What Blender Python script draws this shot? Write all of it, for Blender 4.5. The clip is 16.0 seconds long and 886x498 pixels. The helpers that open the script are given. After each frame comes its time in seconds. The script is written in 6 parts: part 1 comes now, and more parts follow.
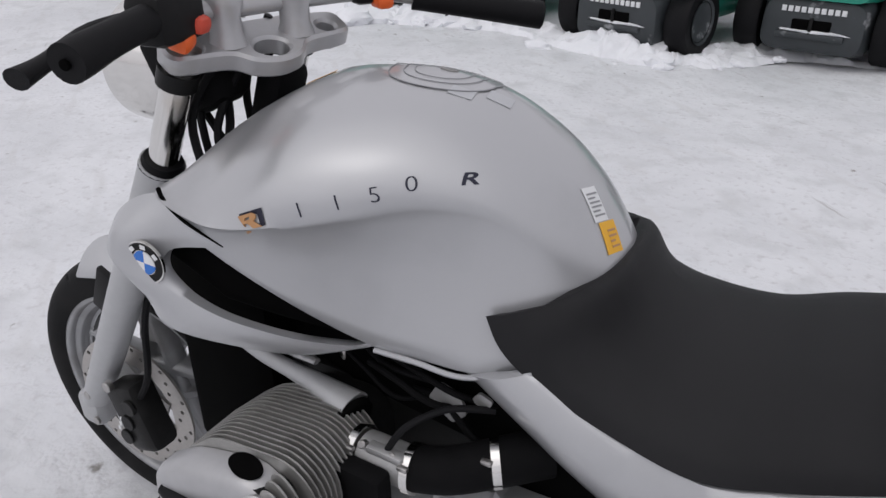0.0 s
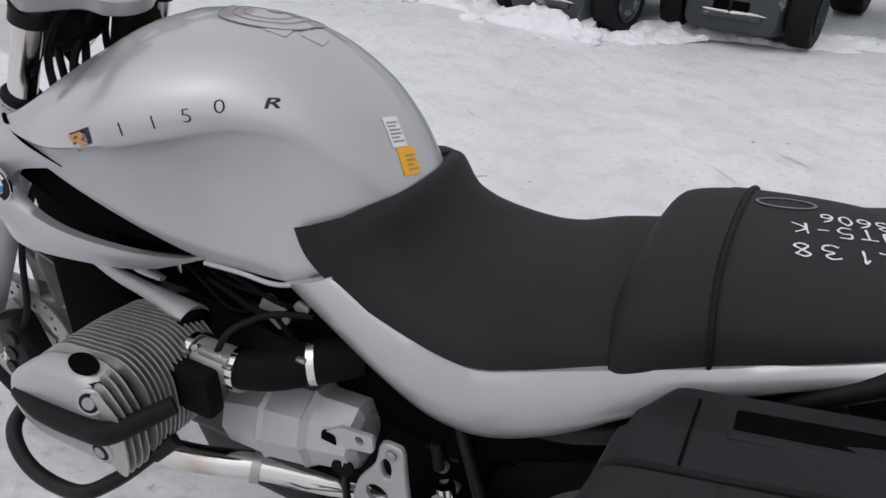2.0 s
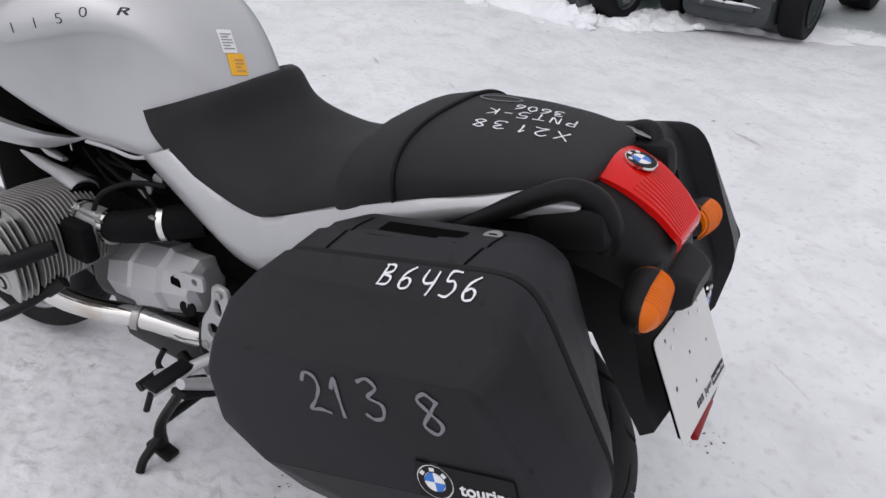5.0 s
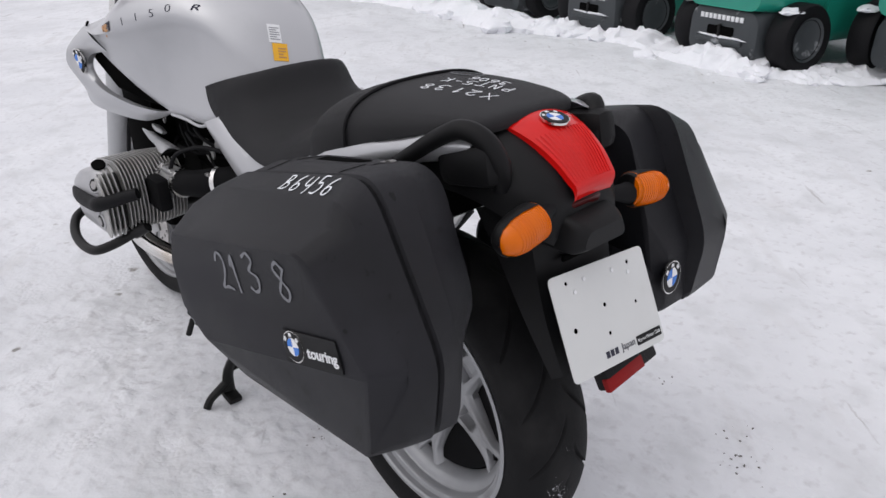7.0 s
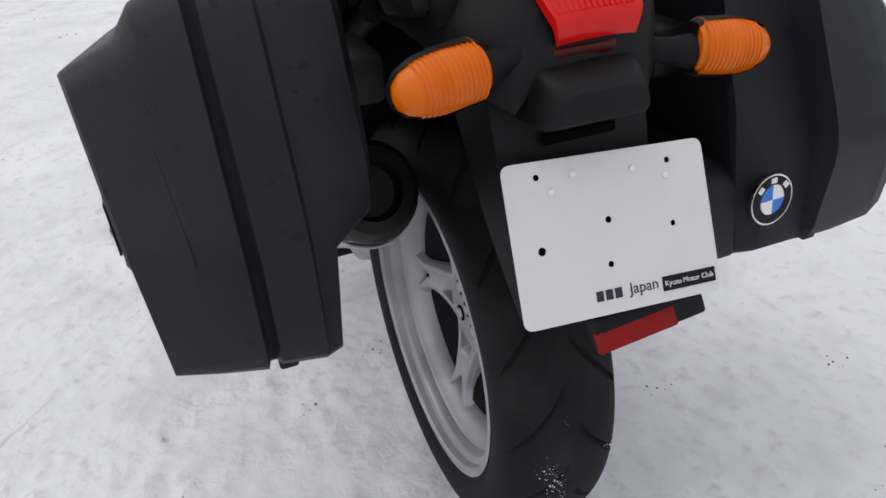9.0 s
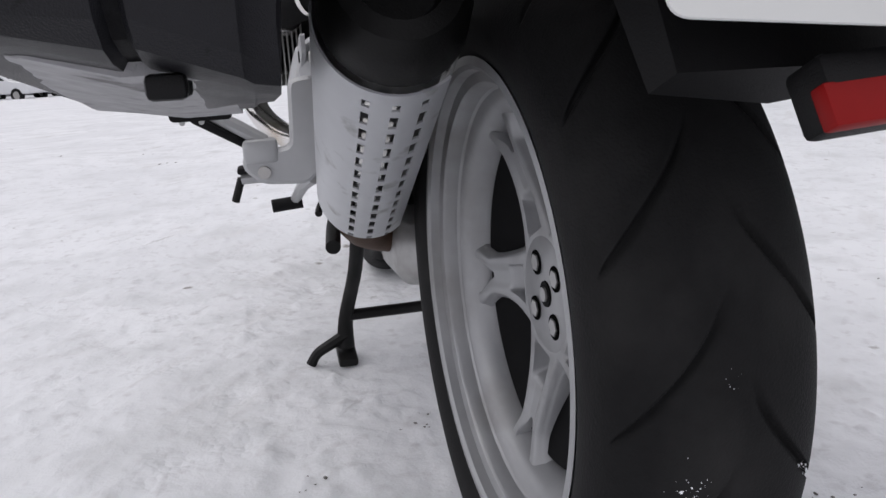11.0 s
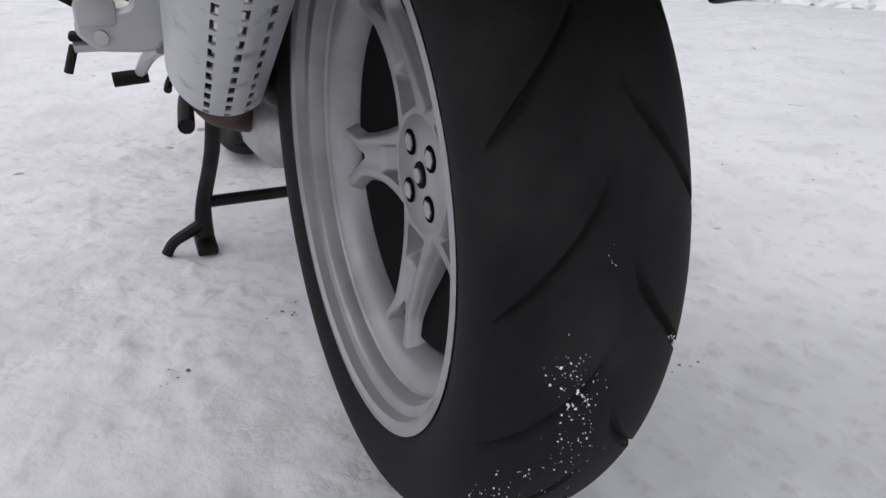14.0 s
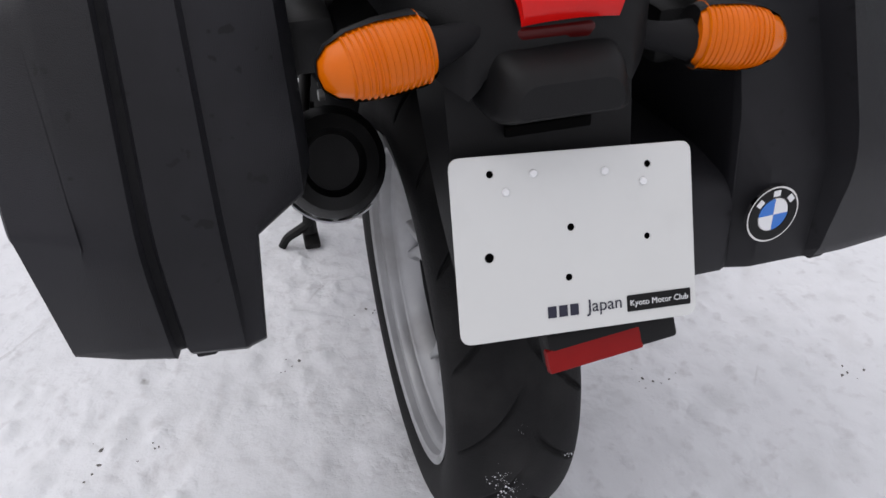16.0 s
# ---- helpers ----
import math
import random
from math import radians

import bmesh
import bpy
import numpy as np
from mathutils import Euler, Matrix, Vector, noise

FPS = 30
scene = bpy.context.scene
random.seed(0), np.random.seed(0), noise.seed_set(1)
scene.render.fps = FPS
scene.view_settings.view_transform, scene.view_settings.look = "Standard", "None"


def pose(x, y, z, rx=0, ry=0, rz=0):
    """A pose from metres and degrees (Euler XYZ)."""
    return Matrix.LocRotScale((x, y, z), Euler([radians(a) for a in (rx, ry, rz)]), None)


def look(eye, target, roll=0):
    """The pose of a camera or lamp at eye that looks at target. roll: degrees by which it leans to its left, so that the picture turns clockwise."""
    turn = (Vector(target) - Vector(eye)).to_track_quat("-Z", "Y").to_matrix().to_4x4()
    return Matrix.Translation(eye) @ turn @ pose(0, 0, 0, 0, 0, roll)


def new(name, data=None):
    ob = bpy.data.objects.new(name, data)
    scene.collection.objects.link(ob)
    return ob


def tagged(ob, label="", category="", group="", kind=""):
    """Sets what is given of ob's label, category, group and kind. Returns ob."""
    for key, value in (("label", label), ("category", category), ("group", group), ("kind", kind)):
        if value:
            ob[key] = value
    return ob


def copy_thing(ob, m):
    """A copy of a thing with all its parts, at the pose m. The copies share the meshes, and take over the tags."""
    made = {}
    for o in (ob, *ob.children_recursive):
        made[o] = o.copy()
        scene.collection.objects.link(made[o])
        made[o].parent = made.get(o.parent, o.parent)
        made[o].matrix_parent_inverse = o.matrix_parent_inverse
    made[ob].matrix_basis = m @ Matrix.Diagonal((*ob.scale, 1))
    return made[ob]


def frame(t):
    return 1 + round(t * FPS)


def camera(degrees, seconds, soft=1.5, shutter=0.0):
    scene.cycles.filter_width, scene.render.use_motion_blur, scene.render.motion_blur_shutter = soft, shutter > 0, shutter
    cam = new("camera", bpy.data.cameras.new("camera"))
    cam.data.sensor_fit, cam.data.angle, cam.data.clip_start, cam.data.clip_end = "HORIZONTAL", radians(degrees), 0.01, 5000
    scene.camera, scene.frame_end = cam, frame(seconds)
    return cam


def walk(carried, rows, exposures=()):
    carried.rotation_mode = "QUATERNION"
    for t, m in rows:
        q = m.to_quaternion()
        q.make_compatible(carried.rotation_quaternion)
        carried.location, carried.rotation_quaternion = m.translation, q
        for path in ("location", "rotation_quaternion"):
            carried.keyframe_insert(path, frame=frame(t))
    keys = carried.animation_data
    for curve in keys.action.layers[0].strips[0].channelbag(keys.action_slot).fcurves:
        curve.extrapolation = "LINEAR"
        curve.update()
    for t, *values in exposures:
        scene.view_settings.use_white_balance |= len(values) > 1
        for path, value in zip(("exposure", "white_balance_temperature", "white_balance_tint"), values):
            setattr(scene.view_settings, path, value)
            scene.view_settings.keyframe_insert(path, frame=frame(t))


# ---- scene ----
from mathutils.bvhtree import BVHTree
cam = camera(61.7, 16.0, soft=1.5, shutter=0.12)
PATH = [
    (0, (-0.214, -0.745, 1.267), (-1.114, 0.766, 0.315), -0.4),
    (0.5, (-0.185, -0.749, 1.276), (-1.055, 0.769, 0.308), 0.2),
    (1, (-0.127, -0.756, 1.268), (-0.968, 0.777, 0.297), 0.6),
    (1.5, (-0.062, -0.767, 1.259), (-0.873, 0.777, 0.281), 1.4),
    (2, (0.003, -0.772, 1.259), (-0.785, 0.771, 0.259), 1.9),
    (2.5, (0.076, -0.771, 1.257), (-0.695, 0.767, 0.236), 1.9),
    (3, (0.171, -0.761, 1.251), (-0.618, 0.759, 0.218), 1.4),
    (3.5, (0.253, -0.751, 1.242), (-0.537, 0.759, 0.197), 1.5),
    (4, (0.32, -0.767, 1.242), (-0.477, 0.736, 0.19), 2.1),
    (4.5, (0.376, -0.825, 1.255), (-0.439, 0.669, 0.204), 3.0),
    (4.7, (0.406, -0.857, 1.256), (-0.431, 0.634, 0.218), 3.0),
    (6.8, (0.86, -0.822, 1.18), (-0.442, 0.418, 0.304), -0.3),
    (7, (0.878, -0.776, 1.173), (-0.47, 0.418, 0.303), -0.7),
    (7.5, (0.923, -0.656, 1.178), (-0.525, 0.404, 0.297), -1.8),
    (8, (0.998, -0.489, 1.153), (-0.561, 0.363, 0.234), -3.5),
    (8.5, (0.976, -0.39, 1.081), (-0.638, 0.283, 0.111), -4.6),
    (9, (0.855, -0.336, 0.973), (-0.77, 0.229, -0.046), -4.4),
    (9.2, (0.816, -0.321, 0.931), (-0.823, 0.212, -0.082), -4.3),
    (11.3, (0.655, -0.256, 0.535), (-1.235, 0.171, 0.041), -2.8),
    (11.5, (0.66, -0.254, 0.527), (-1.219, 0.191, 0.008), -2.7),
    (12, (0.664, -0.248, 0.512), (-1.185, 0.254, -0.06), -1.7),
    (12.5, (0.66, -0.243, 0.505), (-1.154, 0.314, -0.128), -0.9),
    (13, (0.645, -0.237, 0.505), (-1.123, 0.372, -0.206), -0.7),
    (13.5, (0.648, -0.238, 0.507), (-1.082, 0.432, -0.24), -0.3),
    (14, (0.627, -0.26, 0.544), (-1.046, 0.48, -0.265), 0.5),
    (14.5, (0.594, -0.279, 0.602), (-1.027, 0.459, -0.308), 0.4),
    (15, (0.645, -0.286, 0.687), (-0.948, 0.375, -0.325), 0.3),
    (15.5, (0.711, -0.276, 0.854), (-0.841, 0.288, -0.275), -1.5),
    (16, (0.803, -0.224, 0.973), (-0.78, 0.192, -0.176), -1.6),
]
EXPOSURES = [(0.0, 0.0), (2.0, 0.04), (3.0, 0.10), (4.0, 0.20), (7.0, 0.24), (9.0, 0.27), (12.5, 0.20), (14.0, 0.24), (15.0, 0.34), (16.0, 0.36)]
walk(cam, [(t, look(eye, target, roll)) for t, eye, target, roll in PATH], EXPOSURES)

# ---- sky and sun: a bright overcast day ----
SUN_ELEVATION, SUN_AZIMUTH = 66.0, 200.0
world = bpy.data.worlds.new("overcast_sky")
scene.world = world
world.use_nodes = True
wn, wl = world.node_tree.nodes, world.node_tree.links
sky = wn.new("ShaderNodeTexSky")
sky.sky_type, sky.sun_disc = "NISHITA", False
sky.sun_elevation, sky.sun_rotation = radians(SUN_ELEVATION), radians(SUN_AZIMUTH)
sky.air_density, sky.dust_density, sky.ozone_density = 1.0, 6.0, 1.0
grey = wn.new("ShaderNodeHueSaturation")
grey.inputs["Saturation"].default_value = 0.22
wl.new(sky.outputs[0], grey.inputs["Color"])
even = wn.new("ShaderNodeMix")
even.data_type = "RGBA"
even.inputs["Factor"].default_value = 0.72
even.inputs[7].default_value = (6.62, 6.46, 6.98, 1)
wl.new(grey.outputs[0], even.inputs[6])
wl.new(even.outputs[2], wn["Background"].inputs["Color"])
wn["Background"].inputs["Strength"].default_value = 0.12
sun_data = bpy.data.lights.new("sun", "SUN")
sun_data.energy, sun_data.angle, sun_data.color = 0.35, radians(90), (1.0, 0.985, 0.96)
sun = new("sun", sun_data)
sun.matrix_world = pose(0, 0, 12, 90 - SUN_ELEVATION, 0, 180 - SUN_AZIMUTH)


# ---- materials ----
def material(name, color, rough=0.5, metal=0.0, coat=0.0, vary=0.12, scale=30.0, bump=0.0, bump_scale=300.0,
             stain=None, stain_scale=6.0, stain_low=0.5, stain_high=0.7, stain_rough=None, transmission=0.0, ior=1.45, each=0.0, spec=0.5, drops=None):
    m = bpy.data.materials.new(name)
    m.use_nodes = True
    n, l = m.node_tree.nodes, m.node_tree.links
    b = n["Principled BSDF"]
    b.inputs["Metallic"].default_value = metal
    b.inputs["Roughness"].default_value = rough
    b.inputs["Coat Weight"].default_value = coat
    b.inputs["Coat Roughness"].default_value = 0.06
    b.inputs["Transmission Weight"].default_value = transmission
    b.inputs["IOR"].default_value = ior
    b.inputs["Specular IOR Level"].default_value = spec
    co = n.new("ShaderNodeNewGeometry")
    def noise_at(sc, detail=5.0):
        t = n.new("ShaderNodeTexNoise")
        t.inputs["Scale"].default_value, t.inputs["Detail"].default_value = sc, detail
        l.new(co.outputs["Position"], t.inputs["Vector"])
        return t
    grain = noise_at(scale)
    ramp = n.new("ShaderNodeMapRange")
    ramp.inputs["To Min"].default_value, ramp.inputs["To Max"].default_value = 1 - vary, 1 + vary
    l.new(grain.outputs["Fac"], ramp.inputs["Value"])
    base = n.new("ShaderNodeVectorMath")
    base.operation = "SCALE"
    base.inputs[0].default_value = color
    l.new(ramp.outputs[0], base.inputs["Scale"])
    out = base.outputs[0]
    if each:
        info = n.new("ShaderNodeObjectInfo")
        er = n.new("ShaderNodeMapRange")
        er.inputs["To Min"].default_value, er.inputs["To Max"].default_value = 1 - each, 1 + each
        l.new(info.outputs["Random"], er.inputs["Value"])
        es = n.new("ShaderNodeVectorMath")
        es.operation = "SCALE"
        l.new(out, es.inputs[0])
        l.new(er.outputs[0], es.inputs["Scale"])
        out = es.outputs[0]
    if stain:
        spots = noise_at(stain_scale, 8.0)
        sr = n.new("ShaderNodeMapRange")
        sr.inputs["From Min"].default_value, sr.inputs["From Max"].default_value = stain_low, stain_high
        l.new(spots.outputs["Fac"], sr.inputs["Value"])
        mix = n.new("ShaderNodeMix")
        mix.data_type = "RGBA"
        l.new(sr.outputs[0], mix.inputs["Factor"])
        l.new(out, mix.inputs[6])
        mix.inputs[7].default_value = (*stain, 1)
        out = mix.outputs[2]
        if stain_rough is not None:
            rr = n.new("ShaderNodeMapRange")
            rr.inputs["To Min"].default_value, rr.inputs["To Max"].default_value = rough, stain_rough
            l.new(sr.outputs[0], rr.inputs["Value"])
            l.new(rr.outputs[0], b.inputs["Roughness"])
    if drops:  # small dried spots: colour, scale, threshold
        dots = noise_at(drops[1], 2.0)
        dr = n.new("ShaderNodeMapRange")
        dr.inputs["From Min"].default_value, dr.inputs["From Max"].default_value = drops[2], drops[2] + 0.03
        l.new(dots.outputs["Fac"], dr.inputs["Value"])
        dm = n.new("ShaderNodeMix")
        dm.data_type = "RGBA"
        l.new(dr.outputs[0], dm.inputs["Factor"])
        l.new(out, dm.inputs[6])
        dm.inputs[7].default_value = (*drops[0], 1)
        out = dm.outputs[2]
    l.new(out, b.inputs["Base Color"])
    if bump:
        fine = noise_at(bump_scale, 3.0)
        bp = n.new("ShaderNodeBump")
        bp.inputs["Strength"].default_value, bp.inputs["Distance"].default_value = bump, 0.002
        l.new(fine.outputs["Fac"], bp.inputs["Height"])
        l.new(bp.outputs[0], b.inputs["Normal"])
    return m


SILVER = material("silver_paint", (0.455, 0.46, 0.475), 0.34, 0.45, 0.6, 0.03, 900.0, stain=(0.40, 0.405, 0.42), stain_scale=5.0, stain_low=0.5, stain_high=0.72, stain_rough=0.42)
SILVER_FLAT = material("silver_matt_paint", (0.44, 0.445, 0.455), 0.45, 0.35, 0.0, 0.06, 60.0, 0.04, 500)
CAST = material("cast_aluminium", (0.42, 0.42, 0.42), 0.42, 0.6, 0.0, 0.12, 90.0, 0.15, 700, stain=(0.25, 0.24, 0.23), stain_scale=14, stain_low=0.52, stain_high=0.75)
FIN = material("bare_fin_aluminium", (0.45, 0.445, 0.43), 0.38, 0.6, 0.0, 0.15, 80.0, 0.1, 500, stain=(0.24, 0.23, 0.22), stain_scale=12, stain_low=0.52, stain_high=0.75)
COVER = material("painted_aluminium", (0.43, 0.43, 0.44), 0.35, 0.5, 0.0, 0.08, 60.0, 0.1, 600, stain=(0.38, 0.37, 0.36), stain_scale=18, stain_low=0.55, stain_high=0.75)
RIM = material("silver_wheel_paint", (0.345, 0.35, 0.36), 0.36, 0.4, 0.0, 0.08, 40.0, 0.05, 500, stain=(0.22, 0.215, 0.21), stain_scale=9, stain_low=0.5, stain_high=0.8, stain_rough=0.6)
CHROME = material("chrome", (0.72, 0.71, 0.69), 0.12, 1.0, 0.0, 0.05, 30, stain=(0.45, 0.36, 0.26), stain_scale=7, stain_low=0.55, stain_high=0.8, stain_rough=0.3)
STEEL = material("worn_steel", (0.42, 0.41, 0.40), 0.35, 0.9, 0.0, 0.15, 60, 0.1, 400)
DISC = material("brake_disc_steel", (0.46, 0.44, 0.42), 0.3, 0.9, 0.0, 0.1, 120)
DIRT = material("dirt", (0.13, 0.125, 0.12), 0.9, vary=0.4, scale=200)
RUBBER = material("tyre_rubber", (0.0115, 0.0115, 0.012), 0.6, 0.0, 0.0, 0.25, 90, 0.35, 500, stain=(0.028, 0.0275, 0.0275), stain_scale=9, stain_low=0.5, stain_high=0.75, stain_rough=0.8, spec=0.09)
SOFT = material("soft_black_rubber", (0.007, 0.007, 0.008), 0.6, 0.0, 0.0, 0.15, 80, 0.2, 900, spec=0.18)
SEAT = material("black_seat_vinyl", (0.0105, 0.0105, 0.012), 0.55, 0.0, 0.0, 0.18, 40, 0.45, 1500, stain=(0.016, 0.016, 0.0175), stain_scale=5, stain_low=0.45, stain_high=0.7, stain_rough=0.62, spec=0.3)
CASE = material("black_case_plastic", (0.009, 0.009, 0.011), 0.42, 0.0, 0.0, 0.18, 50, 0.35, 1100, stain=(0.018, 0.018, 0.022), stain_scale=6, stain_low=0.46, stain_high=0.72, stain_rough=0.60, spec=0.27, drops=((0.004, 0.004, 0.005), 62, 0.67))
PLASTIC = material("black_plastic", (0.006, 0.006, 0.0065), 0.5, 0.0, 0.0, 0.15, 60, 0.2, 900, spec=0.22)
BLACK = material("black_metal", (0.006, 0.006, 0.006), 0.45, 0.0, 0.0, 0.2, 50, 0.15, 500, stain=(0.018, 0.018, 0.018), stain_scale=12, spec=0.25)
# near-black, hardly any sheen: gives gaps and hollows their shade
DARK = material("shade_black", (0.003, 0.003, 0.003), 0.9, vary=0.3, spec=0.03)
MATT = material("matt_black_plastic", (0.005, 0.005, 0.0055), 0.7, vary=0.3, scale=40, bump=0.2, bump_scale=500, spec=0.1)
# nearly black so the gaps between fins and ribs look shaded
BARREL = material("shade_dark_cast_metal", (0.014, 0.014, 0.014), 0.6, 0.3, vary=0.3, scale=60, bump=0.3, bump_scale=500, spec=0.2)
WHITE = material("white_paint_marker", (0.75, 0.77, 0.80), 0.6, vary=0.1, scale=200)
CHALK = material("faint_chalk", (0.19, 0.195, 0.21), 0.8, vary=0.4, scale=350)
PLATE = material("pale_plate_enamel", (0.60, 0.61, 0.60), 0.38, vary=0.03, scale=20, stain=(0.54, 0.545, 0.535), stain_scale=12, stain_low=0.5, stain_high=0.8)
INK = material("dark_ink", (0.012, 0.013, 0.03), 0.5, vary=0.05)
LABEL_WHITE = material("white_sticker", (0.72, 0.73, 0.74), 0.4, vary=0.03)
LABEL_YELLOW = material("yellow_sticker", (0.80, 0.42, 0.02), 0.4, vary=0.05)
LABEL_GREY = material("grey_print", (0.26, 0.265, 0.28), 0.5, vary=0.05)
COPPER = material("copper_emblem", (0.48, 0.26, 0.12), 0.35, 0.3, vary=0.1)
BLUE = material("blue_enamel", (0.03, 0.16, 0.55), 0.25, vary=0.05)
RED_SWITCH = material("red_switch", (0.55, 0.06, 0.03), 0.4, vary=0.05)
ORANGE = material("orange_switch", (0.75, 0.12, 0.02), 0.4, vary=0.05)
RED = material("red_lens", (0.58, 0.006, 0.005), 0.2, 0.0, 0.15, 0.10, 40, 0.0, spec=0.3)
RED_DARK = material("dark_red_reflector", (0.22, 0.005, 0.005), 0.45, 0.0, 0.0, 0.1, 60, spec=0.2)
RED_DEEP = material("deep_red_lens", (0.055, 0.002, 0.002), 0.3, vary=0.1, spec=0.3)
AMBER = material("amber_lens", (0.62, 0.125, 0.0), 0.22, 0.0, 0.2, 0.10, 60, spec=0.2)
GLASS = material("lamp_glass", (0.85, 0.87, 0.9), 0.05, 0.0, 0.0, 0.02, transmission=0.9)
FOOT_WHITE = material("scuffed_white_shield", (0.48, 0.49, 0.51), 0.4, 0.3, 0.0, 0.06, 40, stain=(0.28, 0.28, 0.28), stain_scale=25, stain_low=0.6, stain_high=0.7)
RUST = material("rusty_pipe", (0.065, 0.034, 0.020), 0.55, 0.5, 0.0, 0.4, 60, 0.3, 300)
GREEN = material("green_truck_paint", (0.012, 0.24, 0.17), 0.35, 0.0, 0.3, 0.08, 20)
IRON = material("dark_grey_iron_paint", (0.040, 0.046, 0.050), 0.5, 0.0, 0.0, 0.2, 12, 0.2, 200, stain=(0.3, 0.31, 0.32), stain_scale=9, stain_low=0.62, stain_high=0.72, stain_rough=0.9)
CAR_WHITE = material("white_car_paint", (0.62, 0.63, 0.65), 0.25, 0.0, 0.5, 0.03, 5)
PALE_GREY = material("mottled_grey", (0.34, 0.34, 0.35), 0.7, vary=0.3, scale=70, bump=0.5, bump_scale=300, stain=(0.12, 0.12, 0.12), stain_scale=30, stain_low=0.55, stain_high=0.72)
CAR_BLACK = material("black_car_paint", (0.010, 0.010, 0.012), 0.3, 0.0, 0.3, 0.1, 5)
CAR_GLASS = material("dark_car_glass", (0.02, 0.025, 0.03), 0.08, 0.0, 0.0, 0.05, 5)
TARP = material("blue_tarpaulin", (0.02, 0.16, 0.42), 0.5, vary=0.25, scale=4)
MACHINE_YELLOW = material("yellow_machine_paint", (0.55, 0.25, 0.03), 0.45, vary=0.2, scale=5)
SHED = material("grey_sheet_wall", (0.18, 0.18, 0.19), 0.6, vary=0.15, scale=2)
SHED_BLUE = material("blue_roof_edge", (0.05, 0.13, 0.26), 0.5, vary=0.1, scale=2)


def snow_material():
    m = bpy.data.materials.new("packed_snow")
    m.use_nodes = True
    n, l = m.node_tree.nodes, m.node_tree.links
    b = n["Principled BSDF"]
    b.inputs["Roughness"].default_value = 0.75
    b.inputs["Specular IOR Level"].default_value = 0.3
    geo = n.new("ShaderNodeNewGeometry")
    def tex(sc, det, stretch=None):
        t = n.new("ShaderNodeTexNoise")
        t.inputs["Scale"].default_value, t.inputs["Detail"].default_value = sc, det
        if stretch:
            turn = n.new("ShaderNodeMapping")
            turn.inputs["Rotation"].default_value = (0, 0, radians(-stretch[0]))
            l.new(geo.outputs["Position"], turn.inputs["Vector"])
            mp = n.new("ShaderNodeMapping")
            mp.inputs["Scale"].default_value = (stretch[1], stretch[2], 1)
            l.new(turn.outputs[0], mp.inputs["Vector"])
            l.new(mp.outputs[0], t.inputs["Vector"])
        else:
            l.new(geo.outputs["Position"], t.inputs["Vector"])
        return t
    def mixed(fac, a, c, low, high):
        r = n.new("ShaderNodeMapRange")
        r.inputs["From Min"].default_value, r.inputs["From Max"].default_value = low, high
        l.new(fac, r.inputs["Value"])
        x = n.new("ShaderNodeMix")
        x.data_type = "RGBA"
        l.new(r.outputs[0], x.inputs["Factor"])
        if isinstance(a, tuple):
            x.inputs[6].default_value = (*a, 1)
        else:
            l.new(a, x.inputs[6])
        x.inputs[7].default_value = (*c, 1)
        return x.outputs[2]
    c = mixed(tex(1.3, 5).outputs["Fac"], (0.725, 0.735, 0.760), (0.655, 0.665, 0.690), 0.40, 0.62)
    c = mixed(tex(6, 10).outputs["Fac"], c, (0.585, 0.595, 0.612), 0.50, 0.74)
    c = mixed(tex(3.2, 9, (-41, 0.7, 3.0)).outputs["Fac"], c, (0.60, 0.60, 0.61), 0.58, 0.80)
    c = mixed(tex(2.2, 14, (-41, 0.6, 7.0)).outputs["Fac"], c, (0.36, 0.35, 0.35), 0.68, 0.75)
    c = mixed(tex(30, 12).outputs["Fac"], c, (0.58, 0.58, 0.60), 0.56, 0.72)
    c = mixed(tex(11, 12).outputs["Fac"], c, (0.27, 0.26, 0.25), 0.70, 0.76)
    l.new(c, b.inputs["Base Color"])
    h1, h2 = tex(30, 8), tex(330, 3)
    add = n.new("ShaderNodeMath")
    add.operation = "MULTIPLY_ADD"
    add.inputs[1].default_value = 0.10
    l.new(h2.outputs["Fac"], add.inputs[0])
    l.new(h1.outputs["Fac"], add.inputs[2])
    cell = n.new("ShaderNodeTexVoronoi")
    cell.inputs["Scale"].default_value = 70
    l.new(geo.outputs["Position"], cell.inputs["Vector"])
    loose = n.new("ShaderNodeMapRange")
    loose.inputs["From Min"].default_value, loose.inputs["From Max"].default_value = 0.50, 0.66
    loose.inputs["To Max"].default_value = 0.55
    l.new(tex(7, 6).outputs["Fac"], loose.inputs["Value"])
    crumb = n.new("ShaderNodeMath")
    crumb.operation = "MULTIPLY"
    l.new(cell.outputs["Distance"], crumb.inputs[0])
    l.new(loose.outputs[0], crumb.inputs[1])
    total = n.new("ShaderNodeMath")
    total.operation = "SUBTRACT"
    l.new(add.outputs[0], total.inputs[0])
    l.new(crumb.outputs[0], total.inputs[1])
    bp = n.new("ShaderNodeBump")
    bp.inputs["Strength"].default_value, bp.inputs["Distance"].default_value = 0.55, 0.010
    l.new(total.outputs[0], bp.inputs["Height"])
    l.new(bp.outputs[0], b.inputs["Normal"])
    return m


SNOW = snow_material()
SNOW_CLEAN = material("loose_snow", (0.80, 0.81, 0.84), 0.8, vary=0.06, scale=25, bump=0.6, bump_scale=60)


# ---- mesh helpers ----
SURFACES = {}


def smooth_edges(bm, degrees=38):
    for fc in bm.faces:
        fc.smooth = True
    for e in bm.edges:
        e.smooth = len(e.link_faces) == 2 and e.calc_face_angle(0) < radians(degrees)


